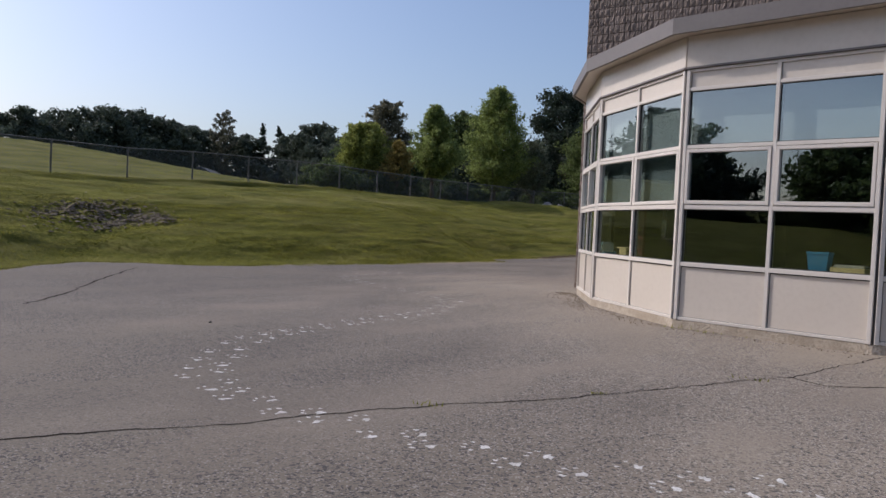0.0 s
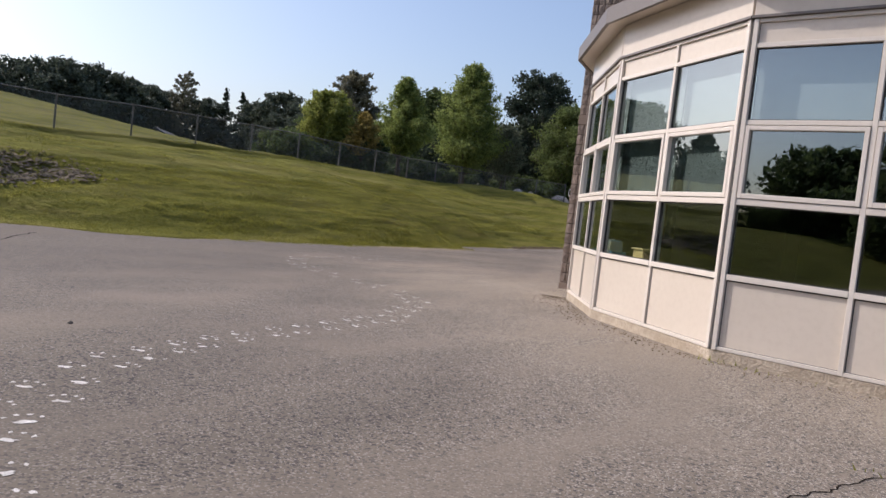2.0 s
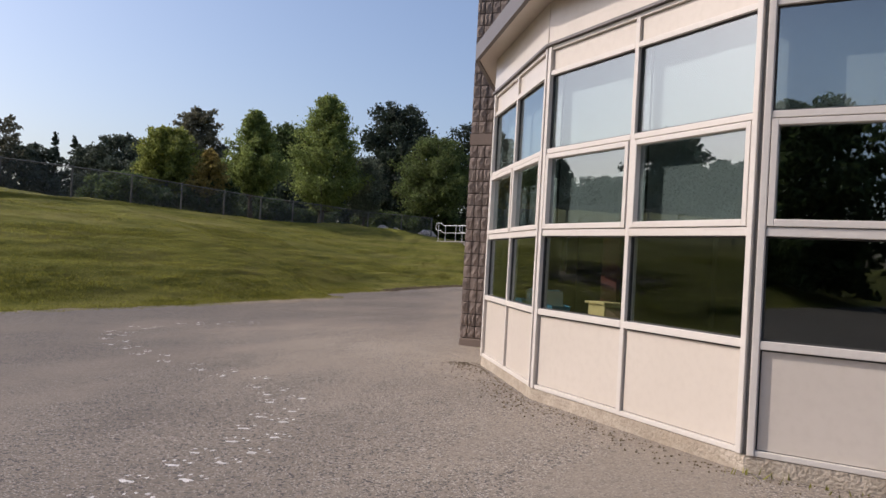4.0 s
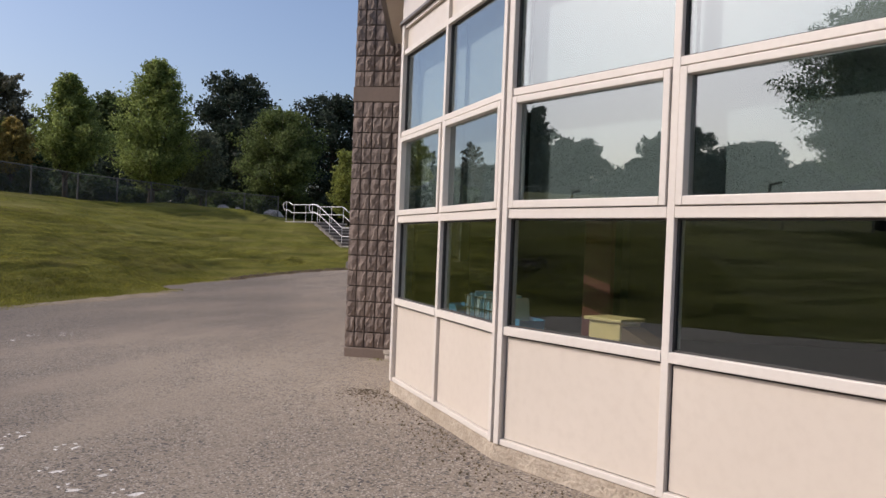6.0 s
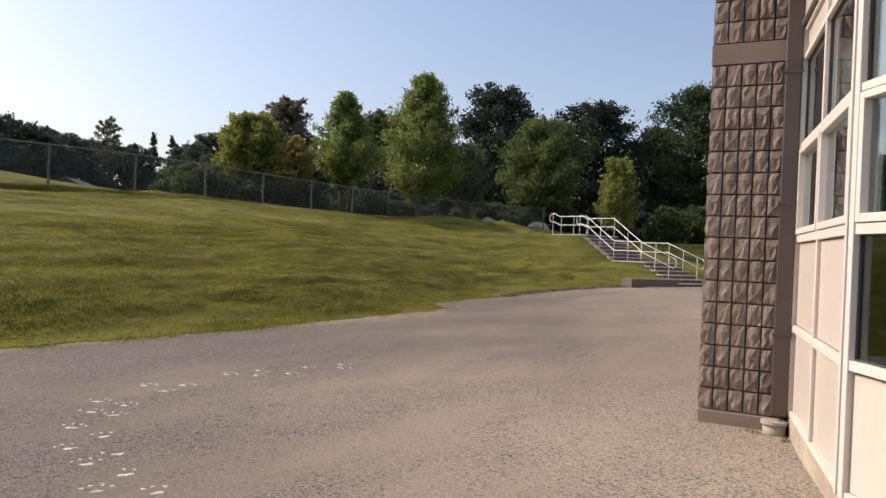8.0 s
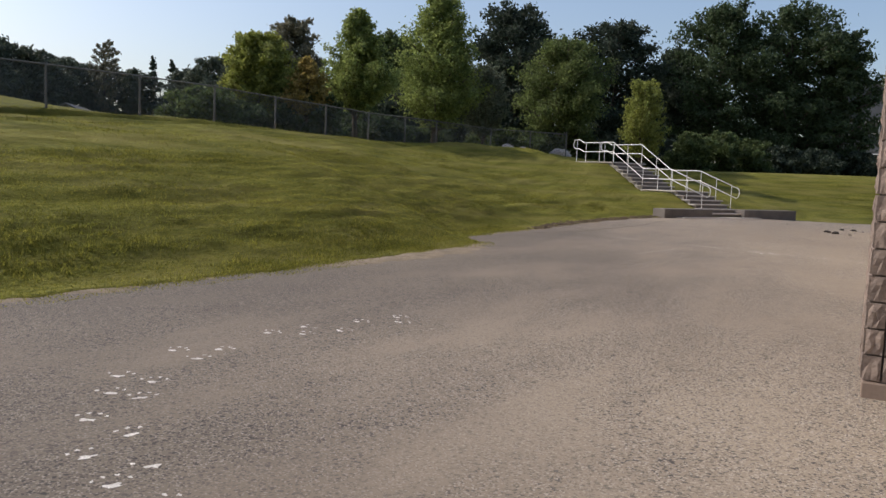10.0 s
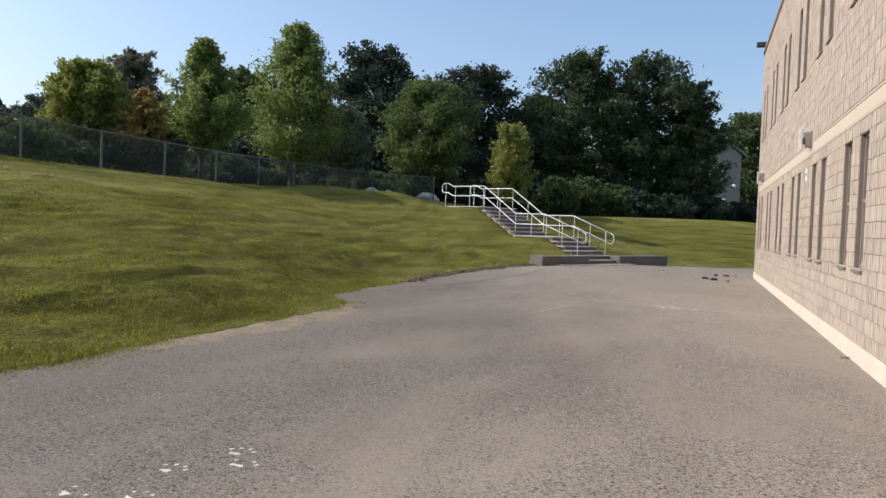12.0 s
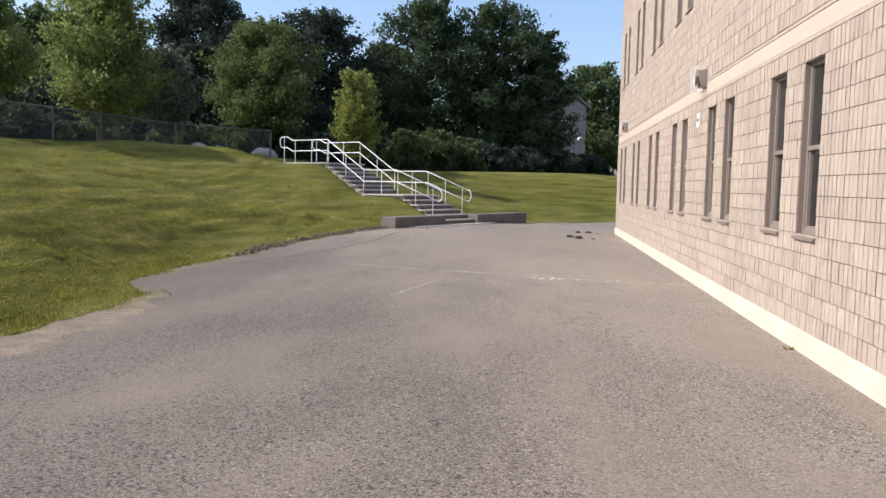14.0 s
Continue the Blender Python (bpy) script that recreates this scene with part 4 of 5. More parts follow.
def tree(name, x, y, top, width, mat, label, seed, form="round", leaf=0.16, count=5000, trunk=0.14, bare=0.22, base=None, clumps=110, group="trees behind the fence"):
    """A tapered trunk with limbs and a crown of leaf clumps. form: round, cone, spruce, column or bush."""
    z = float(land_z(x, y)) if base is None else base
    h = top - z
    r = np.random.default_rng(seed)
    root = thing(name, label, "bush" if form == "bush" else "tree", group, at=Matrix.Translation((x, y, z)))
    wood = Shape()
    lean = r.normal(size=2) * 0.02 * h
    stem = [(lean[0] * t + 0.02 * h * math.sin(4 * t + seed), lean[1] * t, h * t * 0.9 - 0.2 * (t == 0)) for t in np.linspace(0, 1, 7)]
    wood.tube(stem, [trunk * (1.25 - 1.15 * t) for t in np.linspace(0, 1, 7)], 8)
    b0 = bare * h
    P = []
    per = max(20, count // clumps)
    lump = r.uniform(0, 2 * math.pi, 6)
    for k in range(clumps):
        q = ((k + 0.5) / clumps) ** (0.95 if form in ("cone", "spruce") else 0.9)
        ang = k * 2.39996 + r.uniform(-.5, .5)
        if form == "cone":
            R, rise = width / 2 * min(1.0, (q + 0.16) / 0.42) * (1 - max(0, q - 0.26) / 0.76) ** 0.68, 0.85
        elif form == "spruce":
            R, rise = width / 2 * (1.0 - q) ** 0.95 + 0.02 * width, -0.15
        elif form == "column":
            R, rise = width / 2 * math.sin(math.pi * (0.14 + 0.78 * q)) ** 0.5, 0.9
        else:
            R, rise = width / 2 * math.sqrt(max(0.05, 1 - (2 * q - 0.88) ** 2 * 0.70)), 0.45
        if form != "spruce":
            R *= 1 + 0.08 * math.sin(2 * ang + lump[0] + 5 * q) + 0.07 * math.sin(3 * ang + lump[1] - 9 * q)
        ln = R * r.uniform(0.5, 1.2) if k % 9 else R * r.uniform(1.1, 1.36)
        zz = b0 + (h - b0) * q
        tip = Vector((math.cos(ang) * ln, math.sin(ang) * ln, min(zz + r.uniform(-0.02, 0.03) * h, h)))
        foot_z = max(0.12 * h if form != "bush" else 0.02, min(zz - rise * ln, 0.9 * h if form == "spruce" else 0.86 * h))
        t = min(1.0, foot_z / (0.9 * h))
        foot = Vector([float(np.interp(t, np.linspace(0, 1, 7), [p[i] for p in stem])) for i in range(3)])
        sag = Vector((0, 0, (0.10 if rise > 0 else 0.02) * ln))
        if k % 2 == 0:
            wood.tube([foot, foot.lerp(tip, 0.55) + sag * 0.6, tip], [trunk * 0.34, trunk * 0.2, trunk * 0.06], 4)
        n = int(per * (0.45 + 0.9 * ln / (width / 2)))
        a = r.uniform(0.22, 1.0, n) ** 0.72
        sp = (0.06 * width / 2 + 0.085 * ln) * (1.2 - 0.7 * a)
        body = np.array(foot)[None] + a[:, None] * (np.array(tip) - np.array(foot))[None] + (4 * a * (1 - a))[:, None] * np.array(sag)[None]
        P.append(body + r.normal(size=(n, 3)) * sp[:, None] * np.array([[1, 1, 0.75]]))
    part("trunk", wood, BARK, root, smooth=True)
    P = np.concatenate(P)
    P[:, 2] = np.clip(P[:, 2], b0 * 0.85 if form != "bush" else 0.02, h * 1.03)
    v, f = leaf_cloud(P, leaf, seed + 1)
    part("crown", big_mesh("crown", v, f, mat), None, root)
    return root


LEAF_MAPLE = leaf_material("maple_leaves", (0.265, 0.31, 0.09), (0.155, 0.205, 0.06), 0.4, 0.55)
LEAF_YELLOW = leaf_material("yellowing_leaves", (0.29, 0.31, 0.075), (0.18, 0.215, 0.055), 0.4, 0.5)
LEAF_OLIVE = leaf_material("olive_leaves", (0.155, 0.19, 0.06), (0.085, 0.12, 0.04), 0.4, 0.5)
LEAF_RUST = leaf_material("rusty_leaves", (0.36, 0.27, 0.085), (0.23, 0.20, 0.062), 0.4, 0.5)
LEAF_DARK = leaf_material("dark_leaves", (0.050, 0.068, 0.044), (0.030, 0.045, 0.032), 0.4, 0.3)
LEAF_MID = leaf_material("green_leaves", (0.115, 0.15, 0.055), (0.065, 0.095, 0.036), 0.45, 0.48)
LEAF_TALL = leaf_material("deep_green_leaves", (0.078, 0.112, 0.050), (0.045, 0.070, 0.034), 0.4, 0.4)
LEAF_GREY = leaf_material("grey_green_leaves", (0.17, 0.19, 0.12), (0.105, 0.125, 0.078), 0.35, 0.3)
LEAF_BROWN = leaf_material("brownish_leaves", (0.20, 0.185, 0.125), (0.125, 0.125, 0.082), 0.35, 0.3)
# distance haze is put into this greyer leaf colour
LEAF_HAZED = leaf_material("hazed_far_leaves", (0.105, 0.125, 0.088), (0.065, 0.082, 0.060), 0.25, 0.3)


def sight(t_eye, yaw, px, dist):
    """Where a bearing px (as a slope to the right of the view's middle) lies at that distance along the view."""
    a = radians(yaw) - math.atan(px)
    d = dist / math.cos(math.atan(px))
    return t_eye[0] - d * math.sin(a), t_eye[1] + d * math.cos(a)


EYE_A, YAW_A = (0.751, -8.069), 27.2
EYE_B, YAW_B = (9.832, -19.856), 34.9
NEAR_TREES = [
    # x, y, top, width, form, material, label, leaf, count, trunk, bare
    (-20.1, 29.4, 11.8, 5.5, "cone", LEAF_MAPLE, "tall conical green maple behind the fence", 0.085, 42000, 0.17, 0.17),
    (-21.2, 23.1, 9.5, 3.7, "cone", LEAF_MAPLE, "slender conical green maple behind the fence", 0.08, 26000, 0.12, 0.27),
    (-22.0, 20.1, 6.8, 2.2, "cone", LEAF_RUST, "small maple with rusty yellowing leaves", 0.08, 9000, 0.08, 0.34),
    (-24.5, 19.7, 7.9, 3.2, "round", LEAF_YELLOW, "round yellow-green tree behind the fence", 0.09, 16000, 0.11, 0.28),
    (-18.9, 32.8, 8.1, 2.6, "column", LEAF_GREY, "pale grey-green young tree behind the fence", 0.085, 9000, 0.08, 0.3),
    (-16.1, 38.8, 10.5, 5.6, "round", LEAF_OLIVE, "round tree with olive-green sunlit leaves", 0.1, 26000, 0.15, 0.2),
    (-9.9, 35.0, 7.3, 2.2, "column", LEAF_YELLOW, "small bright yellow-green tree at the head of the stairs", 0.085, 9000, 0.07, 0.22),
]
FAR_TREES = [
    (-39.3, 40.0, 13.4, 4.4, "round", LEAF_BROWN, "tall brownish tree behind the maples", 0.14, 13000, 0.2, 0.2),
    (-30.9, 41.6, 12.0, 6.2, "round", LEAF_MID, "broad green tree behind the maples", 0.15, 15000, 0.2, 0.1),
    (-23.6, 47.5, 14.6, 8.2, "round", LEAF_DARK, "large dark green tree behind the fence", 0.15, 24000, 0.25, 0.06),
    (-17.4, 54.1, 14.4, 8.2, "round", LEAF_DARK, "large dark green tree behind the fence", 0.15, 22000, 0.25, 0.06),
    (-14.2, 61.2, 13.4, 6.0, "round", LEAF_DARK, "dark tree beyond the bank", 0.17, 12000, 0.2, 0.08),
    (-9.7, 58.4, 16.4, 8.4, "round", LEAF_TALL, "tall dense green tree beyond the bank", 0.15, 26000, 0.28, 0.05),
    (-4.6, 60.6, 16.3, 8.6, "round", LEAF_TALL, "tall dense green tree beyond the bank", 0.15, 26000, 0.28, 0.05),
    (-1.2, 60.9, 14.3, 5.6, "round", LEAF_TALL, "tall dense dark tree beyond the bank", 0.15, 16000, 0.28, 0.05),
    (-17.6, 70.5, 12.0, 9.0, "round", LEAF_DARK, "dark tree in the row behind", 0.22, 9000, 0.2, 0.05),
    (-38.0, 54.0, 12.0, 9.5, "round", LEAF_MID, "green tree in the row behind", 0.22, 9000, 0.2, 0.05),
    (-32.0, 60.0, 11.5, 9.5, "round", LEAF_DARK, "dark tree in the row behind", 0.22, 9000, 0.2, 0.05),
    (-48.0, 47.0, 11.0, 8.0, "round", LEAF_MID, "green tree in the row behind", 0.22, 9000, 0.2, 0.05),
    (-42.0, 46.0, 9.4, 8.0, "round", LEAF_MID, "green tree in the row behind", 0.2, 9000, 0.2, 0.05),
    (-30.0, 33.0, 7.2, 5.0, "round", LEAF_MID, "green tree in the row behind", 0.16, 9000, 0.15, 0.05),
    (-27.0, 38.0, 7.4, 5.5, "round", LEAF_DARK, "dark tree in the row behind", 0.17, 9000, 0.15, 0.05),
    (5.6, 97.5, 17.0, 11.0, "round", LEAF_MID, "far green tree beside a house", 0.24, 14000, 0.3, 0.05),
    (15.5, 99.0, 16.5, 12.0, "round", LEAF_MID, "far green tree beside a house", 0.26, 11000, 0.3, 0.05),
]
seed = 11
for rows in (NEAR_TREES, FAR_TREES):
    for x, y, top, width, form, mat, label, leaf, count, trunk, bare in rows:
        tree("tree", x, y, top, width, mat, label, seed, form, leaf, count, trunk, bare, clumps=210 if rows is NEAR_TREES else 130)
        seed += 5
LEFT_TREES = [
    # x, y, top, width, form
    (-85.8, 28.0, 13.0, 6.0, "round"), (-90.7, 33.7, 12.6, 7.5, "round"), (-85.4, 35.1, 13.7, 8.5, "round"), (-83.7, 38.4, 14.3, 8.5, "round"), (-83.5, 42.1, 14.4, 8.0, "round"),
    (-81.7, 45.3, 13.8, 7.0, "round"), (-83.4, 50.9, 13.3, 7.0, "round"), (-78.7, 52.1, 15.9, 3.6, "column"), (-79.9, 56.2, 13.0, 6.0, "round"), (-77.6, 58.1, 14.9, 4.0, "spruce"),
    (-78.3, 61.7, 15.0, 3.2, "spruce"), (-75.5, 60.2, 13.6, 3.0, "spruce"), (-72.4, 59.8, 13.2, 6.5, "round"), (-67.2, 58.8, 14.5, 7.0, "round"), (-62.0, 59.0, 12.6, 8.0, "round"),
    (-88.0, 21.0, 13.0, 9.0, "round"), (-92.0, 12.0, 14.0, 9.0, "round"), (-55.0, 56.0, 11.6, 8.0, "round"),
]
for x, y, top, width, form in LEFT_TREES:
    x, y, top, width = 8.5 + (x - 8.5) * 1.5, -18.2 + (y + 18.2) * 1.5, 1.3 + (top - 1.3) * 1.5, width * 1.5
    tree("tree", x, y, top, width * (1.3 if form == "round" else 1.0), LEAF_BROWN if form == "column" else LEAF_DARK if form == "spruce" else LEAF_HAZED, {"spruce": "dark pointed spruce on the skyline", "column": "tall narrow tree on the skyline"}.get(form, "dark round tree on the skyline"), seed, form, 0.22 if form != "round" else 0.34, 13000 if form == "round" else 7000, 0.25, 0.03, group="trees on the skyline", clumps=70)
    seed += 3
# the row to the west, seen in the panes
for k in range(15):
    x, y = -70 - 9 * ((k * 7) % 5) / 4, -72 + 6.2 * k
    tree("tree", x, y, 13.5 + 2.6 * math.sin(k * 2.1), 9.5, LEAF_HAZED, "dark round tree on the skyline" if k % 4 else "dark pointed spruce on the skyline", seed, "round" if k % 4 else "spruce", 0.25, 14000, 0.3, 0.04, group="trees on the skyline", clumps=80)
    seed += 3
tree("tree", -25, -24.2, 12.8, 7.0, LEAF_MID, "broad green tree standing on the bank", seed, "round", 0.085, 70000, 0.25, 0.28, clumps=170)
for k in range(15):
    x, y = -78 + 8.6 * k + 2.5 * math.sin(k * 5.0), -57 + 4 * math.sin(k * 3.3)
    tree("tree", x, y, 10.6 + 2.2 * math.sin(k * 1.7), 10.5, LEAF_MID if k % 3 else LEAF_DARK, "broad green tree in the row beyond the yard", seed, "round", 0.28, 12000, 0.3, 0.06, group="trees beyond the yard", base=0.0, clumps=90)
    seed += 3
# bushes
for px, dist, top, width, mat in ((0.30, 50, 4.9, 3.2, LEAF_MID), (0.335, 52, 5.2, 3.4, LEAF_MID), (0.375, 53, 4.8, 3.2, LEAF_MID), (0.41, 56, 4.6, 3.6, LEAF_DARK), (0.46, 58, 4.6, 4, LEAF_DARK), (0.51, 60, 4.6, 4, LEAF_DARK), (0.56, 62, 4.4, 4, LEAF_DARK),
                                  (0.05, 49, 4.7, 4, LEAF_MID), (0.10, 49, 4.7, 4, LEAF_MID), (0.155, 50, 4.6, 4, LEAF_MID), (0.20, 52, 4.6, 4, LEAF_DARK), (0.25, 54, 4.8, 4.5, LEAF_DARK)):
    x, y = sight(EYE_A, YAW_A, px, dist)
    tree("bush", x, y, top, width, mat, "leafy green bush at the top of the bank", seed, "bush", 0.12, 5200, 0.05, 0.02, clumps=34, group="bushes of the bank")
    seed += 3

for k in range(9):
    x, y = -23.5 - 1.6 * math.sin(k * 2.7), 15.5 + 2.6 * k
    tree("bush", x, y, float(land_z(x, y)) + 1.7 + 0.5 * math.sin(k * 4.1), 3.4, LEAF_TALL if k % 3 else LEAF_MID, "dark leafy undergrowth behind the fence", seed, "bush", 0.11, 4500, 0.05, 0.02, clumps=34, group="undergrowth behind the fence")
    seed += 3

# ---- far houses ----
def house(name, x, y, w, d, eave, ridge, label, turn=0.0, windows=()):
    z = float(land_z(x, y)) - 0.3
    root = thing(name, label, "house", at=pose(x, y, z, 0, 0, turn))
    part("wall", Shape().box(-w / 2, 0, 0, w / 2, d, eave), SIDING, root)
    g = Shape()
    g.v = [(-w / 2, 0, eave), (w / 2, 0, eave), (0, 0, ridge), (-w / 2, d, eave), (w / 2, d, eave), (0, d, ridge)]
    g.f = [(0, 1, 2), (3, 5, 4), (0, 2, 5, 3), (1, 4, 5, 2)]
    part("gable", g, SIDING, root)
    for s in (-1, 1):
        r = Shape()
        a, b = (0, ridge + 0.12), (s * (w / 2 + 0.5), eave - 0.25)
        r.v = [(a[0], -0.5, a[1]), (b[0], -0.5, b[1]), (b[0], d + 0.5, b[1]), (a[0], d + 0.5, a[1])]
        r.v += [(p[0], p[1], p[2] + 0.2) for p in r.v]
        r.f = [(0, 1, 2, 3), (4, 7, 6, 5), (0, 4, 5, 1), (1, 5, 6, 2), (2, 6, 7, 3), (3, 7, 4, 0)]
        part("roof", r, SHINGLE, root)
    for wx, wz in windows:
        win = part("window", Shape().box(wx - 0.65, -0.06, wz, wx + 0.65, 0.02, wz + 1.3, 0.01), RAIL, root)
        part("pane", Shape().box(wx - 0.55, -0.075, wz + 0.1, wx + 0.55, -0.062, wz + 1.2), LAMP_GLASS, win)
    return root


h = house("house", -0.5, 78, 8.4, 10, 7.2, 10.6, "pale two-storey house with a dark gable roof behind the trees", 4, ((1.8, 4.6), (-1.8, 4.6), (2.2, 1.4)))
part("satellite_dish", Shape().tube([(3.6, -0.15, 4.0), (3.6, -0.35, 4.05)], [0.22, 0.04], 14), RAIL, h, "white satellite dish")
hx, hy = sight(EYE_B, YAW_B, -0.316, 104)
house("house", hx, hy, 8, 9, 2.6, 4.6, "low bungalow roof on the skyline", 40)

# ---- things behind the glass ----
BLUE = material("blue_plastic", (0.07, 0.34, 0.58), 0.4, bump=0)
STRAW = material("pale_yellow_wood", (0.86, 0.68, 0.33), 0.6, second=(0.74, 0.57, 0.25), scale=3, fine=20, amount=0.3, bump=0.05)
RAMP = material("brown_ramp", (0.16, 0.10, 0.055), 0.7, bump=0.05)
RED = material("dark_red_board", (0.16, 0.035, 0.025), 0.6, bump=0)
PAPER = material("paper", (0.72, 0.7, 0.62), 0.8, second=(0.55, 0.5, 0.4), scale=6, fine=30, bump=0)
BOOKS = [material("book_cover", c, 0.5, bump=0) for c in ((0.60, 0.76, 0.80), (0.84, 0.85, 0.80), (0.82, 0.78, 0.6), (0.25, 0.52, 0.68))]
BENCH_Z = 0.947


def on_bench(i, x, y):
    m, L = facet_pose(i)
    return m @ Matrix.Translation((x, y, BENCH_Z))


box = thing("wooden_box", "pale yellow wooden box with a lid and ramp on the bench", "box", at=on_bench(2, 0.70, 0.21))
part("body", Shape().box(0, -0.1, 0, 0.25, 0.1, 0.17, 0.006), STRAW, box)
part("lid", Shape().box(-0.03, -0.12, 0.172, 0.27, 0.12, 0.195, 0.006), STRAW, box)
ramp = Shape()
ramp.v = [(0.252, -0.09, 0), (0.62, -0.09, 0), (0.252, -0.09, 0.15), (0.252, 0.09, 0), (0.62, 0.09, 0), (0.252, 0.09, 0.15)]
ramp.f = [(0, 1, 2), (3, 5, 4), (0, 3, 4, 1), (1, 4, 5, 2), (0, 2, 5, 3)]
part("ramp", ramp, RAMP, box, "brown sloping board")
r3 = random.Random(9)
rack = thing("book_rack", "black wire rack on the bench", "rack", at=on_bench(1, 1.42, 0.26))
for k in range(9):
    part("wire", Shape().tube([(k * 0.1, -0.1, 0.0), (k * 0.1, -0.1, 0.2), (k * 0.1 + 0.03, -0.1, 0.2)], 0.004, 5), GASKET, rack)
for z in (0.02, 0.11, 0.2):
    part("wire", Shape().tube([(-0.02, -0.1, z), (0.84, -0.1, z)], 0.004, 5), GASKET, rack)
x = 0.0
while x < 0.8:
    t = r3.uniform(0.014, 0.045)
    h = r3.uniform(0.17, 0.25)
    bk = thing("book", "thin picture book in a pastel cover standing in the rack", "book", "books in the rack", at=on_bench(1, 1.42 + x, 0.26) @ pose(0, 0, 0, 0, r3.uniform(-7, 7), 0))
    part("cover", Shape().box(0, -0.085, 0.006, t, 0.1, h, 0.002), BOOKS[r3.randrange(4)], bk)
    part("pages", Shape().box(0.004, -0.08, h + 0.0005, t - 0.004, 0.095, h + 0.004), PAPER, bk)
    x += t + 0.016
tub = thing("plastic_bin", "blue plastic bin on the bench", "bin", at=on_bench(3, 1.86, 0.21) @ Matrix.Diagonal((1.2, 1.0, 1.5, 1.0)))
s = Shape()
s.v = [(sx * a, sy * b, z) for z, a, b in ((0, 0.085, 0.07), (0.2, 0.11, 0.095), (0.2, 0.10, 0.085), (0.02, 0.075, 0.06)) for sx, sy in ((-1, -1), (1, -1), (1, 1), (-1, 1))]
s.f = [(3, 2, 1, 0)] + [(r0 * 4 + k, r0 * 4 + (k + 1) % 4, r0 * 4 + 4 + (k + 1) % 4, r0 * 4 + 4 + k) for r0 in range(3) for k in range(4)] + [(12, 13, 14, 15)]
part("body", s, BLUE, tub)
part("rim", Shape().box(-0.115, -0.1, 0.185, -0.1, 0.1, 0.205).box(0.1, -0.1, 0.185, 0.115, 0.1, 0.205).box(-0.1, -0.1, 0.185, 0.1, -0.086, 0.205), BLUE, tub)
low = Shape()
low.box(0, -0.1, 0, 0.34, 0.1, 0.012).box(0, -0.1, 0.012, 0.34, -0.09, 0.085).box(0, 0.09, 0.012, 0.34, 0.1, 0.085).box(0, -0.09, 0.012, 0.01, 0.09, 0.085).box(0.33, -0.09, 0.012, 0.34, 0.09, 0.085)
for x in (0.82, 2.06):
    crate = thing("plastic_tray", "low blue plastic tray on the bench beside the books", "tray", "blue trays on the bench", at=on_bench(1, x, 0.28))
    part("body", low, BLUE, crate)
    part("lip", Shape().box(-0.006, -0.106, 0.086, 0.346, -0.088, 0.094).box(-0.006, 0.088, 0.086, 0.346, 0.106, 0.094), BLUE, crate)
tray = thing("paper_tray", "shallow cardboard tray of papers on the bench", "tray", at=on_bench(3, 2.02, 0.23) @ Matrix.Diagonal((1.0, 1.0, 1.6, 1.0)))
part("tray", Shape().box(0, -0.12, 0, 0.4, 0.12, 0.012).box(0, -0.12, 0.012, 0.4, -0.11, 0.08).box(0, 0.11, 0.012, 0.4, 0.12, 0.08).box(0, -0.11, 0.012, 0.01, 0.11, 0.08).box(0.39, -0.11, 0.012, 0.4, 0.11, 0.08), STRAW, tray)
for k in range(5):
    part("sheet", Shape().box(0.015 + 0.006 * k, -0.1, 0.014 + 0.018 * k, 0.37 + 0.003 * k, 0.1, 0.028 + 0.018 * k), PAPER, tray)
m, L = facet_pose(2)
cab = thing("notice_board", "dark red board standing inside the bay", "board", at=m @ Matrix.Translation((0.10, 0.72, 0.03)))
part("panel", Shape().box(0, 0, 0.05, 0.26, 0.04, 1.75, 0.006), RED, cab)
part("foot", Shape().box(0.02, -0.12, 0, 0.06, 0.24, 0.05).box(0.20, -0.12, 0, 0.24, 0.24, 0.05), GASKET, cab)

# ---- rocks and clods ----
def rock(name, x, y, size, mat, label, category, group, seed, z=None, flat=0.6):
    bm = bmesh.new()
    bmesh.ops.create_icosphere(bm, subdivisions=3, radius=1)
    for v in bm.verts:
        k = 1 + 0.32 * noise.noise(v.co * 1.1 + Vector((seed, 0, 0))) + 0.12 * noise.noise(v.co * 3.5 + Vector((0, seed, 0)))
        v.co = Vector((v.co.x * size[0], v.co.y * size[1], max(-0.3, v.co.z) * size[2])) * k
    s = Shape()
    s.take(bm)
    zz = (float(land_z(x, y)) if z is None else z) + 0.22 * size[2]
    tagged(part(name, s, mat), label, category, group).matrix_world = pose(x, y, zz, 0, 0, seed * 37)


for k, (x, y, w, h) in enumerate(((-15.75, 29.55, 0.8, 0.46), (-15.0, 29.95, 0.45, 0.36), (-13.2, 30.85, 0.55, 0.34))):
    rock("boulder", x, y, (w, w * 0.6, h), ROCK, "pale boulder lying at the head of the bank", "rock", "boulders by the fence", 3 + k)
for k, (x, y, w) in enumerate(((0.35, 22.6, 0.13), (0.62, 22.3, 0.16), (0.75, 25.6, 0.12), (1.15, 26.0, 0.12), (1.1, 22.4, 0.06), (1.5, 25.8, 0.05), (-4.3, 21.6, 0.05), (-1.2, 24.8, 0.05), (2.0, -13.6, 0.035))):
    rock("clod", x, y, (w, w * 0.7, w * 0.45), DEBRIS, "dark clod of earth lying on the asphalt", "clod", "clods on the asphalt", 30 + k, float(paved_z(x, y)))

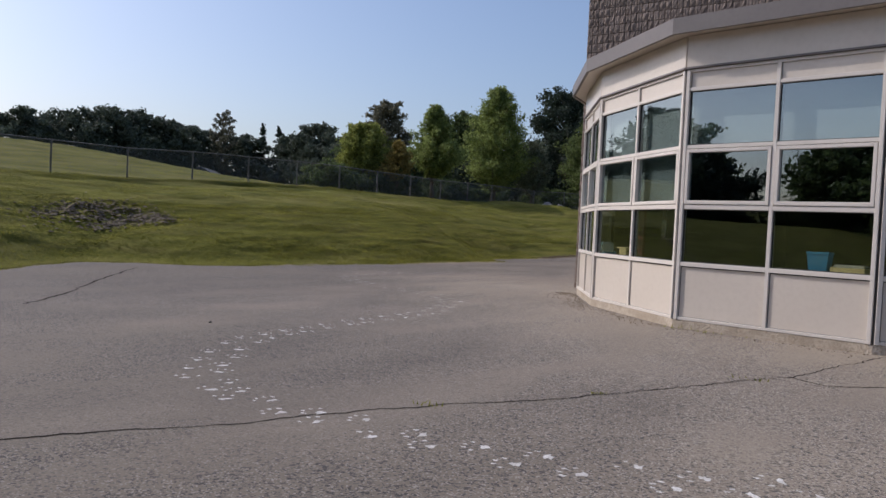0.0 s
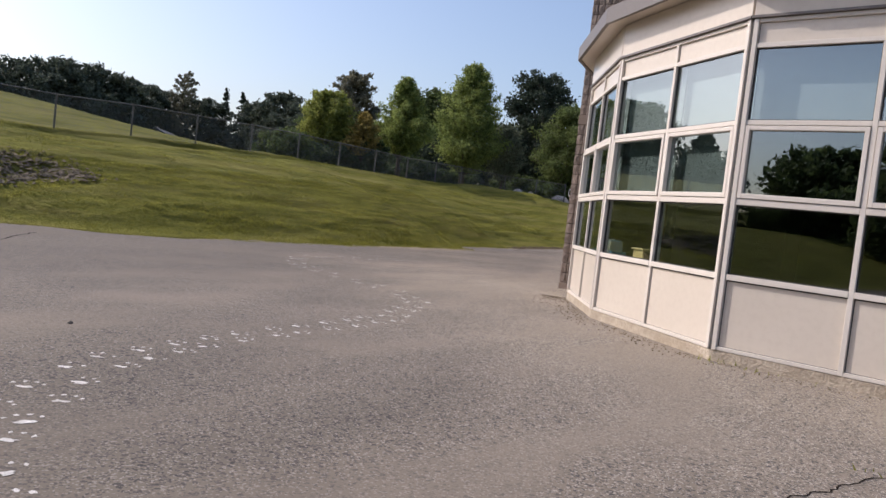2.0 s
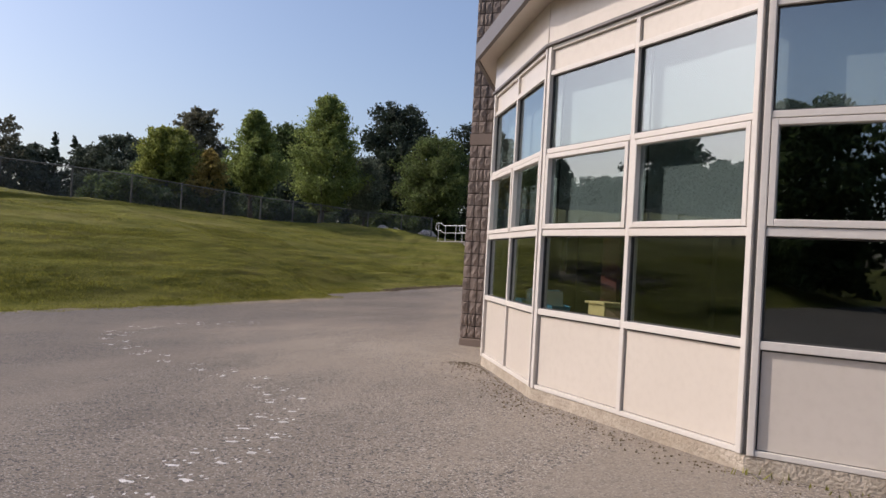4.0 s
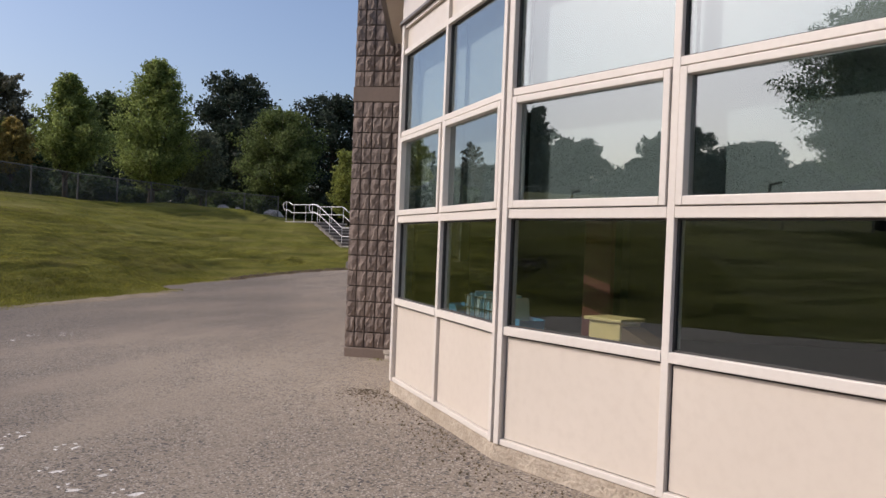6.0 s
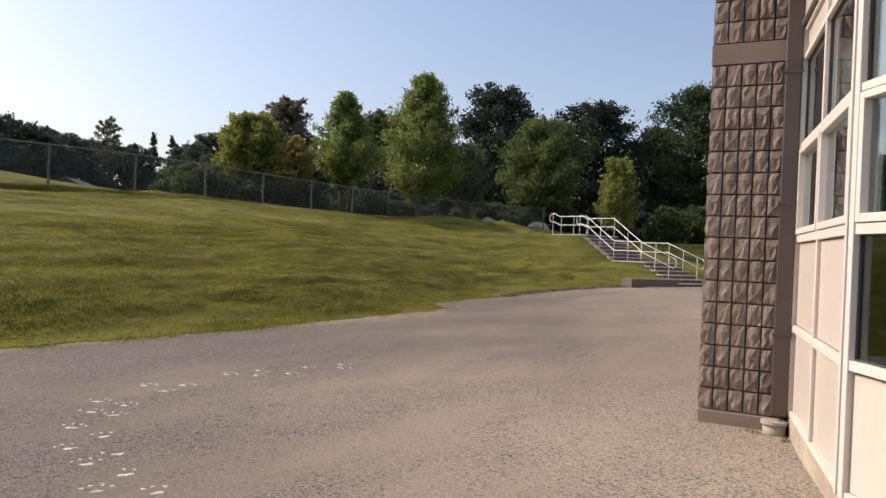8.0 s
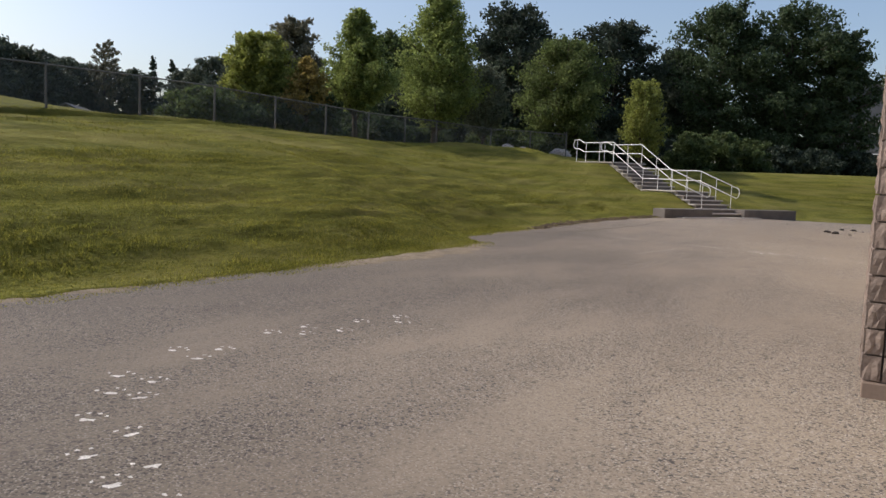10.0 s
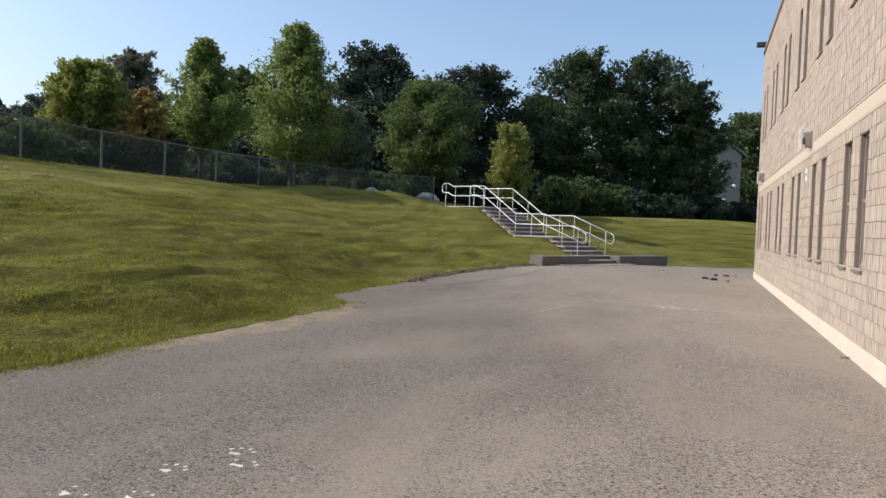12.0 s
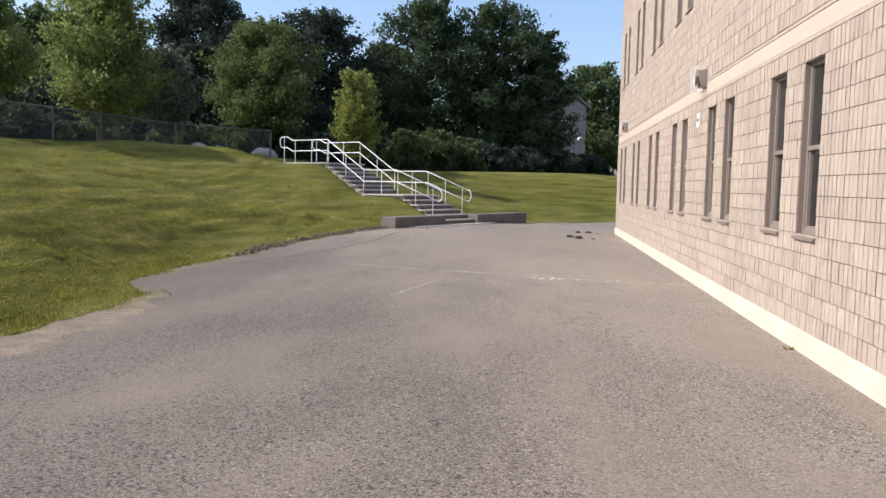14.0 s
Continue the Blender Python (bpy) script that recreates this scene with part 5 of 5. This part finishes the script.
# ---- paw prints painted on the asphalt ----
TRAIL = [(9.3, -15.2), (8.77, -15.55), (8.23, -15.76), (7.45, -15.96), (6.48, -16.0), (5.48, -16.06), (4.74, -15.8), (4.1, -15.3), (3.66, -14.75), (3.3, -13.95), (3.12, -13.2), (2.99, -12.3), (2.99, -11.1), (2.86, -10.0),
         (2.17, -8.5), (1.34, -7.74), (0.14, -7.28), (-0.92, -6.96), (-2.3, -6.2), (-3.0, -5.4), (-3.38, -4.5), (-3.2, -3.2), (-2.85, -2.37), (-2.72, -1.7)]


def blob(s, cx, cy, rx, ry, turn, r, z):
    n = 11
    c = len(s.v)
    s.v.append((cx, cy, z + 0.0015))
    for k in range(n):
        a = 2 * math.pi * k / n
        q = r.uniform(0.35, 1.25)
        x, y = math.cos(a) * rx * q, math.sin(a) * ry * q
        s.v.append((cx + x * math.cos(turn) - y * math.sin(turn), cy + x * math.sin(turn) + y * math.cos(turn), z + 0.0012))
    for k in range(n):
        s.f.append((c, c + 1 + k, c + 1 + (k + 1) % n))


def paw_prints():
    r = random.Random(21)
    pts = [Vector(p) for p in TRAIL]
    side, left = 1, 0.1
    for a, b in zip(pts, pts[1:]):
        L = (b - a).length
        d = (b - a).normalized()
        n = Vector((-d.y, d.x))
        while left < L:
            p = a + d * left + n * side * 0.13 + Vector((r.uniform(-.05, .05), r.uniform(-.05, .05)))
            turn = math.atan2(d.y, d.x) + r.uniform(-0.25, 0.25)
            if -5.05 < p.y < -4.78 or -4.28 < p.y < -3.66 or -2.98 < p.y < -2.68:
                left += 0.2
                continue
            print_ = thing("paw_print", "worn white painted paw print on the asphalt", "paint mark", "trail of paw prints")
            s = Shape()
            f = Vector((math.cos(turn), math.sin(turn)))
            g = Vector((-f.y, f.x))
            z = float(surface_z(p.x, p.y)) + 0.002
            blob(s, p.x, p.y, 0.034, 0.055, turn, r, z)
            part("pad", s, PAINT, print_)
            for k, (fw, sd) in enumerate(((0.08, -0.09), (0.125, -0.035), (0.125, 0.035), (0.08, 0.09))):
                if r.random() < 0.82:
                    q = p + f * fw + g * sd
                    s = Shape()
                    blob(s, q.x, q.y, 0.022, 0.016, turn, r, z)
                    part("toe", s, PAINT, print_)
            side, left = -side, left + r.uniform(0.17, 0.26) * (1.0 if p.y < -9 else r.choice((1.0, 1.1, 2.0)))
        left -= L


paw_prints()


def ribbon(name, pts, width, mat, label, category, seed, lift=0.0025, ragged=0.5, parent=None):
    """A ragged strip lying on the asphalt along points."""
    r = random.Random(seed)
    fine = []
    for a, b in zip(pts, pts[1:]):
        n = max(2, int((Vector(b) - Vector(a)).length / 0.045))
        fine += [Vector(a).lerp(Vector(b), k / n) for k in range(n)]
    fine.append(Vector(pts[-1]))
    s = Shape()
    jog, w = 0.0, width / 2
    for k, p in enumerate(fine):
        d = (fine[min(k + 1, len(fine) - 1)] - fine[max(k - 1, 0)]).normalized()
        n = Vector((-d.y, d.x))
        jog = jog * 0.8 + r.uniform(-0.022, 0.022)
        w = 0.6 * w + 0.4 * width * r.uniform(1 - ragged, 1 + ragged) / 2
        for e in (1, -1):
            q = p + n * (jog + e * w)
            s.v.append((q.x, q.y, float(surface_z(q.x, q.y)) + lift))
    s.f = [(2 * k + 1, 2 * k + 3, 2 * k + 2, 2 * k) for k in range(len(fine) - 1)]
    return tagged(part(name, s, mat, parent), label, category)


CRACK_LINE = [(3.6, -21.0), (4.6, -19.0), (5.29, -17.7), (5.61, -17.18), (6.07, -16.22), (6.61, -15.09), (7.17, -14.16), (7.69, -12.93), (8.35, -11.52), (8.75, -10.3), (9.0, -9.5)]
ribbon("crack", CRACK_LINE, 0.016, CRACK, "long dark crack across the asphalt", "crack", 5, ragged=0.9)
ribbon("crack", [(8.35, -11.52), (8.75, -11.75), (9.2, -11.4), (9.5, -10.6), (9.45, -9.6)], 0.02, CRACK, "dark branching crack in the asphalt", "crack", 6, ragged=0.7)
ribbon("crack", [(-0.86, -14.49), (-1.57, -13.68), (-2.39, -12.87), (-3.98, -11.45), (-5.86, -9.65), (-6.6, -8.9)], 0.035, CRACK, "dark joint beside an old asphalt patch", "crack", 8, ragged=0.7)
ribbon("crack", [(-6.9, 12.0), (-5.9, 14.5), (-5.2, 17.5), (-5.0, 20.4)], 0.03, CRACK, "thin crack near the edge of the asphalt", "crack", 12, ragged=0.8)
ribbon("chalk_line", [(-0.75, 11.35), (0.3, 11.2), (1.2, 11.0), (2.0, 10.9)], 0.045, CHALK, "faded white chalk line on the asphalt", "chalk mark", 9, ragged=0.9)
ribbon("chalk_line", [(-4.8, 12.6), (-3.2, 12.1), (-1.5, 11.7), (-0.4, 11.6)], 0.05, CHALK, "faded white chalk line on the asphalt", "chalk mark", 10, ragged=0.9)
ribbon("chalk_line", [(-2.9, 8.2), (-2.5, 10.2)], 0.022, CHALK, "faded white chalk line on the asphalt", "chalk mark", 13, ragged=0.9)
chalk = Shape()
r4 = random.Random(3)
for k in range(26):
    x = r4.gauss(-0.55, 0.22) if k % 3 else r4.uniform(-0.9, 1.9)
    blob(chalk, x, 11.1 - 0.1 * x + r4.gauss(0, 0.12), r4.uniform(0.02, 0.07), r4.uniform(0.02, 0.04), 0, r4, 0.008)
tagged(part("chalk_spots", chalk, PAINT), "white chalk spots beside the chalk line", "chalk mark", kind="stuff")


# ---- soil along the edge, weeds and grass ----
def soil_strip():
    r = np.random.default_rng(3)
    ys = np.arange(-4.6, 24.0, 0.04)
    n = len(ys)
    e = edge_x(ys)
    patchy = np.clip(0.72 + 1.1 * wobble(ys, ys * 0.2, 0.8, 4) + 0.7 * wobble(ys, ys * 0.1, 2.6, 9), 0, 1.15)
    amount = 0.6 * patchy * step(-5, -3.8, ys) * (0.3 + 0.7 * step(10, 6.5, ys) + 0.5 * step(15, 19, ys)) + 0.03
    a = e - 0.16 + r.uniform(-.02, .02, n)
    b = e + np.maximum(amount, 0.03) * (1 + 0.3 * wobble(ys, ys * 0.3, 3.0, 11)) + 0.05 * wobble(ys, ys * 0.7, 14.0, 12) + r.uniform(-.012, .012, n)
    c = (a + b) / 2
    v = np.concatenate([np.stack([a, ys, surface_z(a, ys) + 0.012], 1), np.stack([c, ys, surface_z(c, ys) + 0.008 + 0.008 * wobble(c, ys, 6.0)], 1), np.stack([b, ys, surface_z(b, ys) + 0.0015], 1)])
    i = np.arange(n - 1)
    f = np.concatenate([np.stack([i + k * n, i + (k + 1) * n, i + (k + 1) * n + 1, i + k * n + 1], 1) for k in (0, 1)])
    tagged(new("soil", big_mesh("soil", v, f, DRY)), "strip of dry sandy soil between grass and asphalt", "soil", kind="stuff")


def crumbs(name, mat, label, spots, n, seed, size=0.075):
    """Loose lumps of soil lying thickly at the given spots."""
    r = np.random.default_rng(seed)
    corner = np.array([(1, 0, -.3), (-.5, .87, -.3), (-.5, -.87, -.3), (0.1, 0.05, 0.8)])
    tri = np.array([(0, 1, 3), (1, 2, 3), (2, 0, 3), (0, 2, 1)])
    V, F = [], []
    for k in range(n):
        x0, y0, rx, ry = spots[r.integers(len(spots))]
        x, y = x0 + rx * r.normal(), y0 + ry * r.normal()
        c = corner * r.uniform(0.25, 1.0) * size * r.uniform(0.6, 1.3, (4, 3)) * np.array([1.2, 1.5, 0.55])
        a = r.uniform(0, 6.28)
        c = c @ np.array([(math.cos(a), math.sin(a), 0), (-math.sin(a), math.cos(a), 0), (0, 0, 1)])
        V.append(c + np.array([x, y, (float(land_z(x, y)) + 0.02 if x < edge_x(y) else float(surface_z(x, y)) + 0.004)]))
        F.append(tri + 4 * k)
    tagged(new(name, big_mesh(name, np.concatenate(V), np.concatenate(F), mat)), label, "soil", kind="stuff")


def blades(name, x, y, height, width, seed, label, lift=0.0):
    r = np.random.default_rng(seed)
    n = len(x)
    z = np.where(edge_x(y) > x, land_z(x, y), paved_z(x, y)) - 0.01 + lift
    a = r.uniform(0, 2 * math.pi, n)
    h = height * r.uniform(0.45, 1.25, n)
    w = width * r.uniform(0.6, 1.3, n)
    lean = r.normal(0, 0.4, (n, 2)) * h[:, None]
    dx, dy = np.cos(a) * w, np.sin(a) * w
    v = np.stack([np.stack([x - dx, y - dy, z], 1), np.stack([x + dx, y + dy, z], 1), np.stack([x + lean[:, 0], y + lean[:, 1], z + h], 1)], 1).reshape(-1, 3)
    tagged(new(name, big_mesh(name, v, np.arange(3 * n).reshape(-1, 3), BLADE)), label, "grass", kind="stuff")


def scatter(n, d0, d1, y0, y1, seed, tuft=0.0):
    r = np.random.default_rng(seed)
    y = r.uniform(y0, y1, n)
    d = d0 + (d1 - d0) * r.uniform(0, 1, n)
    x = edge_x(y) - d
    if tuft:
        keep = wobble(x * 1.3, y * 0.3, 1.9, 5) + 0.7 * wobble(x, y * 0.35, 5.0, 6) + r.normal(0, 0.35, n) > tuft
        x, y = x[keep], y[keep]
    return x, y


soil_strip()
HOLLOW = [(-11.2, -6.6, 0.4, 0.6), (-11.9, -7.7, 0.25, 0.5), (-10.5, -5.9, 0.25, 0.4), (-10.6, -7.2, 0.25, 0.4), (-11.5, -7.1, 0.5, 0.9)]
crumbs("soil", DRY, "pale crumbs of bare soil in the grass", HOLLOW, 1500, 61)
crumbs("soil", EARTH, "dark crumbs of bare soil in the grass", HOLLOW, 500, 62)
RIM = [(float(edge_x(y)) + 0.02, y, 0.09, 0.25) for y in np.arange(13.5, 23.6, 0.5)]
crumbs("soil", EARTH, "dark clods of earth fallen from the bank onto the asphalt", RIM, 900, 63, 0.09)
crumbs("litter", EARTH, "brown heap of dead leaves and grit by the foot of the window wall", [(2.68, -4.98, 0.10, 0.10), (2.8, -5.2, 0.16, 0.2)], 420, 64, 0.011)
x, y = scatter(210000, -0.08, 5.5, -13, 13, 51)
blades("grass", x, y, 0.04, 0.0055, 52, "short mown grass")
x, y = scatter(190000, 0.0, 6.0, -13, 24, 53, 0.6)
blades("grass", x, y, 0.072, 0.0065, 54, "longer tufts of grass on the bank")
x, y = scatter(150000, 5.0, 12.5, -14, 28, 55, 0.4)
blades("grass", x, y, 0.06, 0.009, 56, "tufts of mown grass higher on the bank")
x, y = scatter(14000, -0.22, 0.25, -13, 22, 57, 0.15)
blades("grass", x, y, 0.05, 0.007, 58, "ragged grass along the edge of the asphalt")
x, y = scatter(60000, -0.1, 1.9, -9, 21, 59, 0.6)
blades("grass", x, y, 0.062, 0.012, 60, "broad-leaved weeds and clover at the foot of the bank")
x, y = scatter(22000, 0.3, 9.0, -12, 21, 65, 0.8)
blades("grass", x, y, 0.085, 0.009, 66, "coarse tufts standing above the mown grass")
x, y = scatter(7000, -0.5, -0.02, -5, 10, 67, 0.55)
blades("grass", x, y, 0.03, 0.008, 68, "stray grass in the sandy edge")
r5 = np.random.default_rng(70)
for k, (wx, wy, spread, h) in enumerate(((6.53, -15.2, 0.07, 0.06), (8.1, -12.0, 0.10, 0.06), (5.0, -18.2, 0.08, 0.05), (7.3, -13.8, 0.05, 0.04), (6.42, -9.02, 0.14, 0.09), (6.9, -9.12, 0.2, 0.05), (2.2, -2.55, 0.08, 0.05), (2.5, -2.75, 0.06, 0.05), (2.12, 1.4, 0.03, 0.1), (2.12, 5.3, 0.03, 0.06))):
    n = 12 if wy < -11 else 26
    h *= 0.75
    blades("weed", wx + r5.normal(0, spread, n), wy + r5.normal(0, spread * 0.6, n), h, 0.008, 80 + k, "tuft of weeds growing from a crack", 0.01)
# fallen seeds and grit by the foot of the bay
r6 = random.Random(8)
grit = Shape()
for k in range(520):
    t = r6.random()
    i = r6.choice((1, 1, 2, 2, 3))
    a, b = Vector(BAY[i]), Vector(BAY[i + 1])
    e = (b - a).normalized()
    p = a.lerp(b, t) + Vector((e.y, -e.x)) * (0.08 + abs(r6.gauss(0, 0.22)))
    sz = r6.uniform(0.003, 0.008)
    g = float(surface_z(p.x, p.y))
    grit.box(p.x - sz, p.y - sz, g - 0.004, p.x + sz, p.y + sz * r6.uniform(0.5, 1.2), g + 0.003 + sz)
tagged(part("grit", grit, DRY), "loose grit and dead leaves along the footing", "grit", kind="stuff")


# ---- pale curtains behind the wide window ----
def curtain(y0, y1, z0, z1, x=2.48):
    """A hanging cloth with soft folds."""
    s = Shape()
    n = 40
    for k in range(n + 1):
        y = y0 + (y1 - y0) * k / n
        for z in (z0, z1):
            s.v.append((x + 0.03 * math.sin(k * 1.25) + 0.012 * math.sin(k * 0.5), y, z))
            s.v.append((x + 0.004 + 0.03 * math.sin(k * 1.25) + 0.012 * math.sin(k * 0.5), y, z))
    for k in range(n):
        a = 4 * k
        s.f += [(a, a + 4, a + 6, a + 2), (a + 1, a + 3, a + 7, a + 5)]
    tagged(part("curtain", s, BLIND, smooth=True), "pale cloth curtain hanging behind the wide window", "curtain")


for y0, y1, z0, z1 in openings:
    if y1 - y0 > 1 and y0 < 4 and z0 < 3:
        curtain(y0 + 0.02, y0 + 0.62 * (y1 - y0), z0 + 0.02, z1 - 0.02, 2.62)
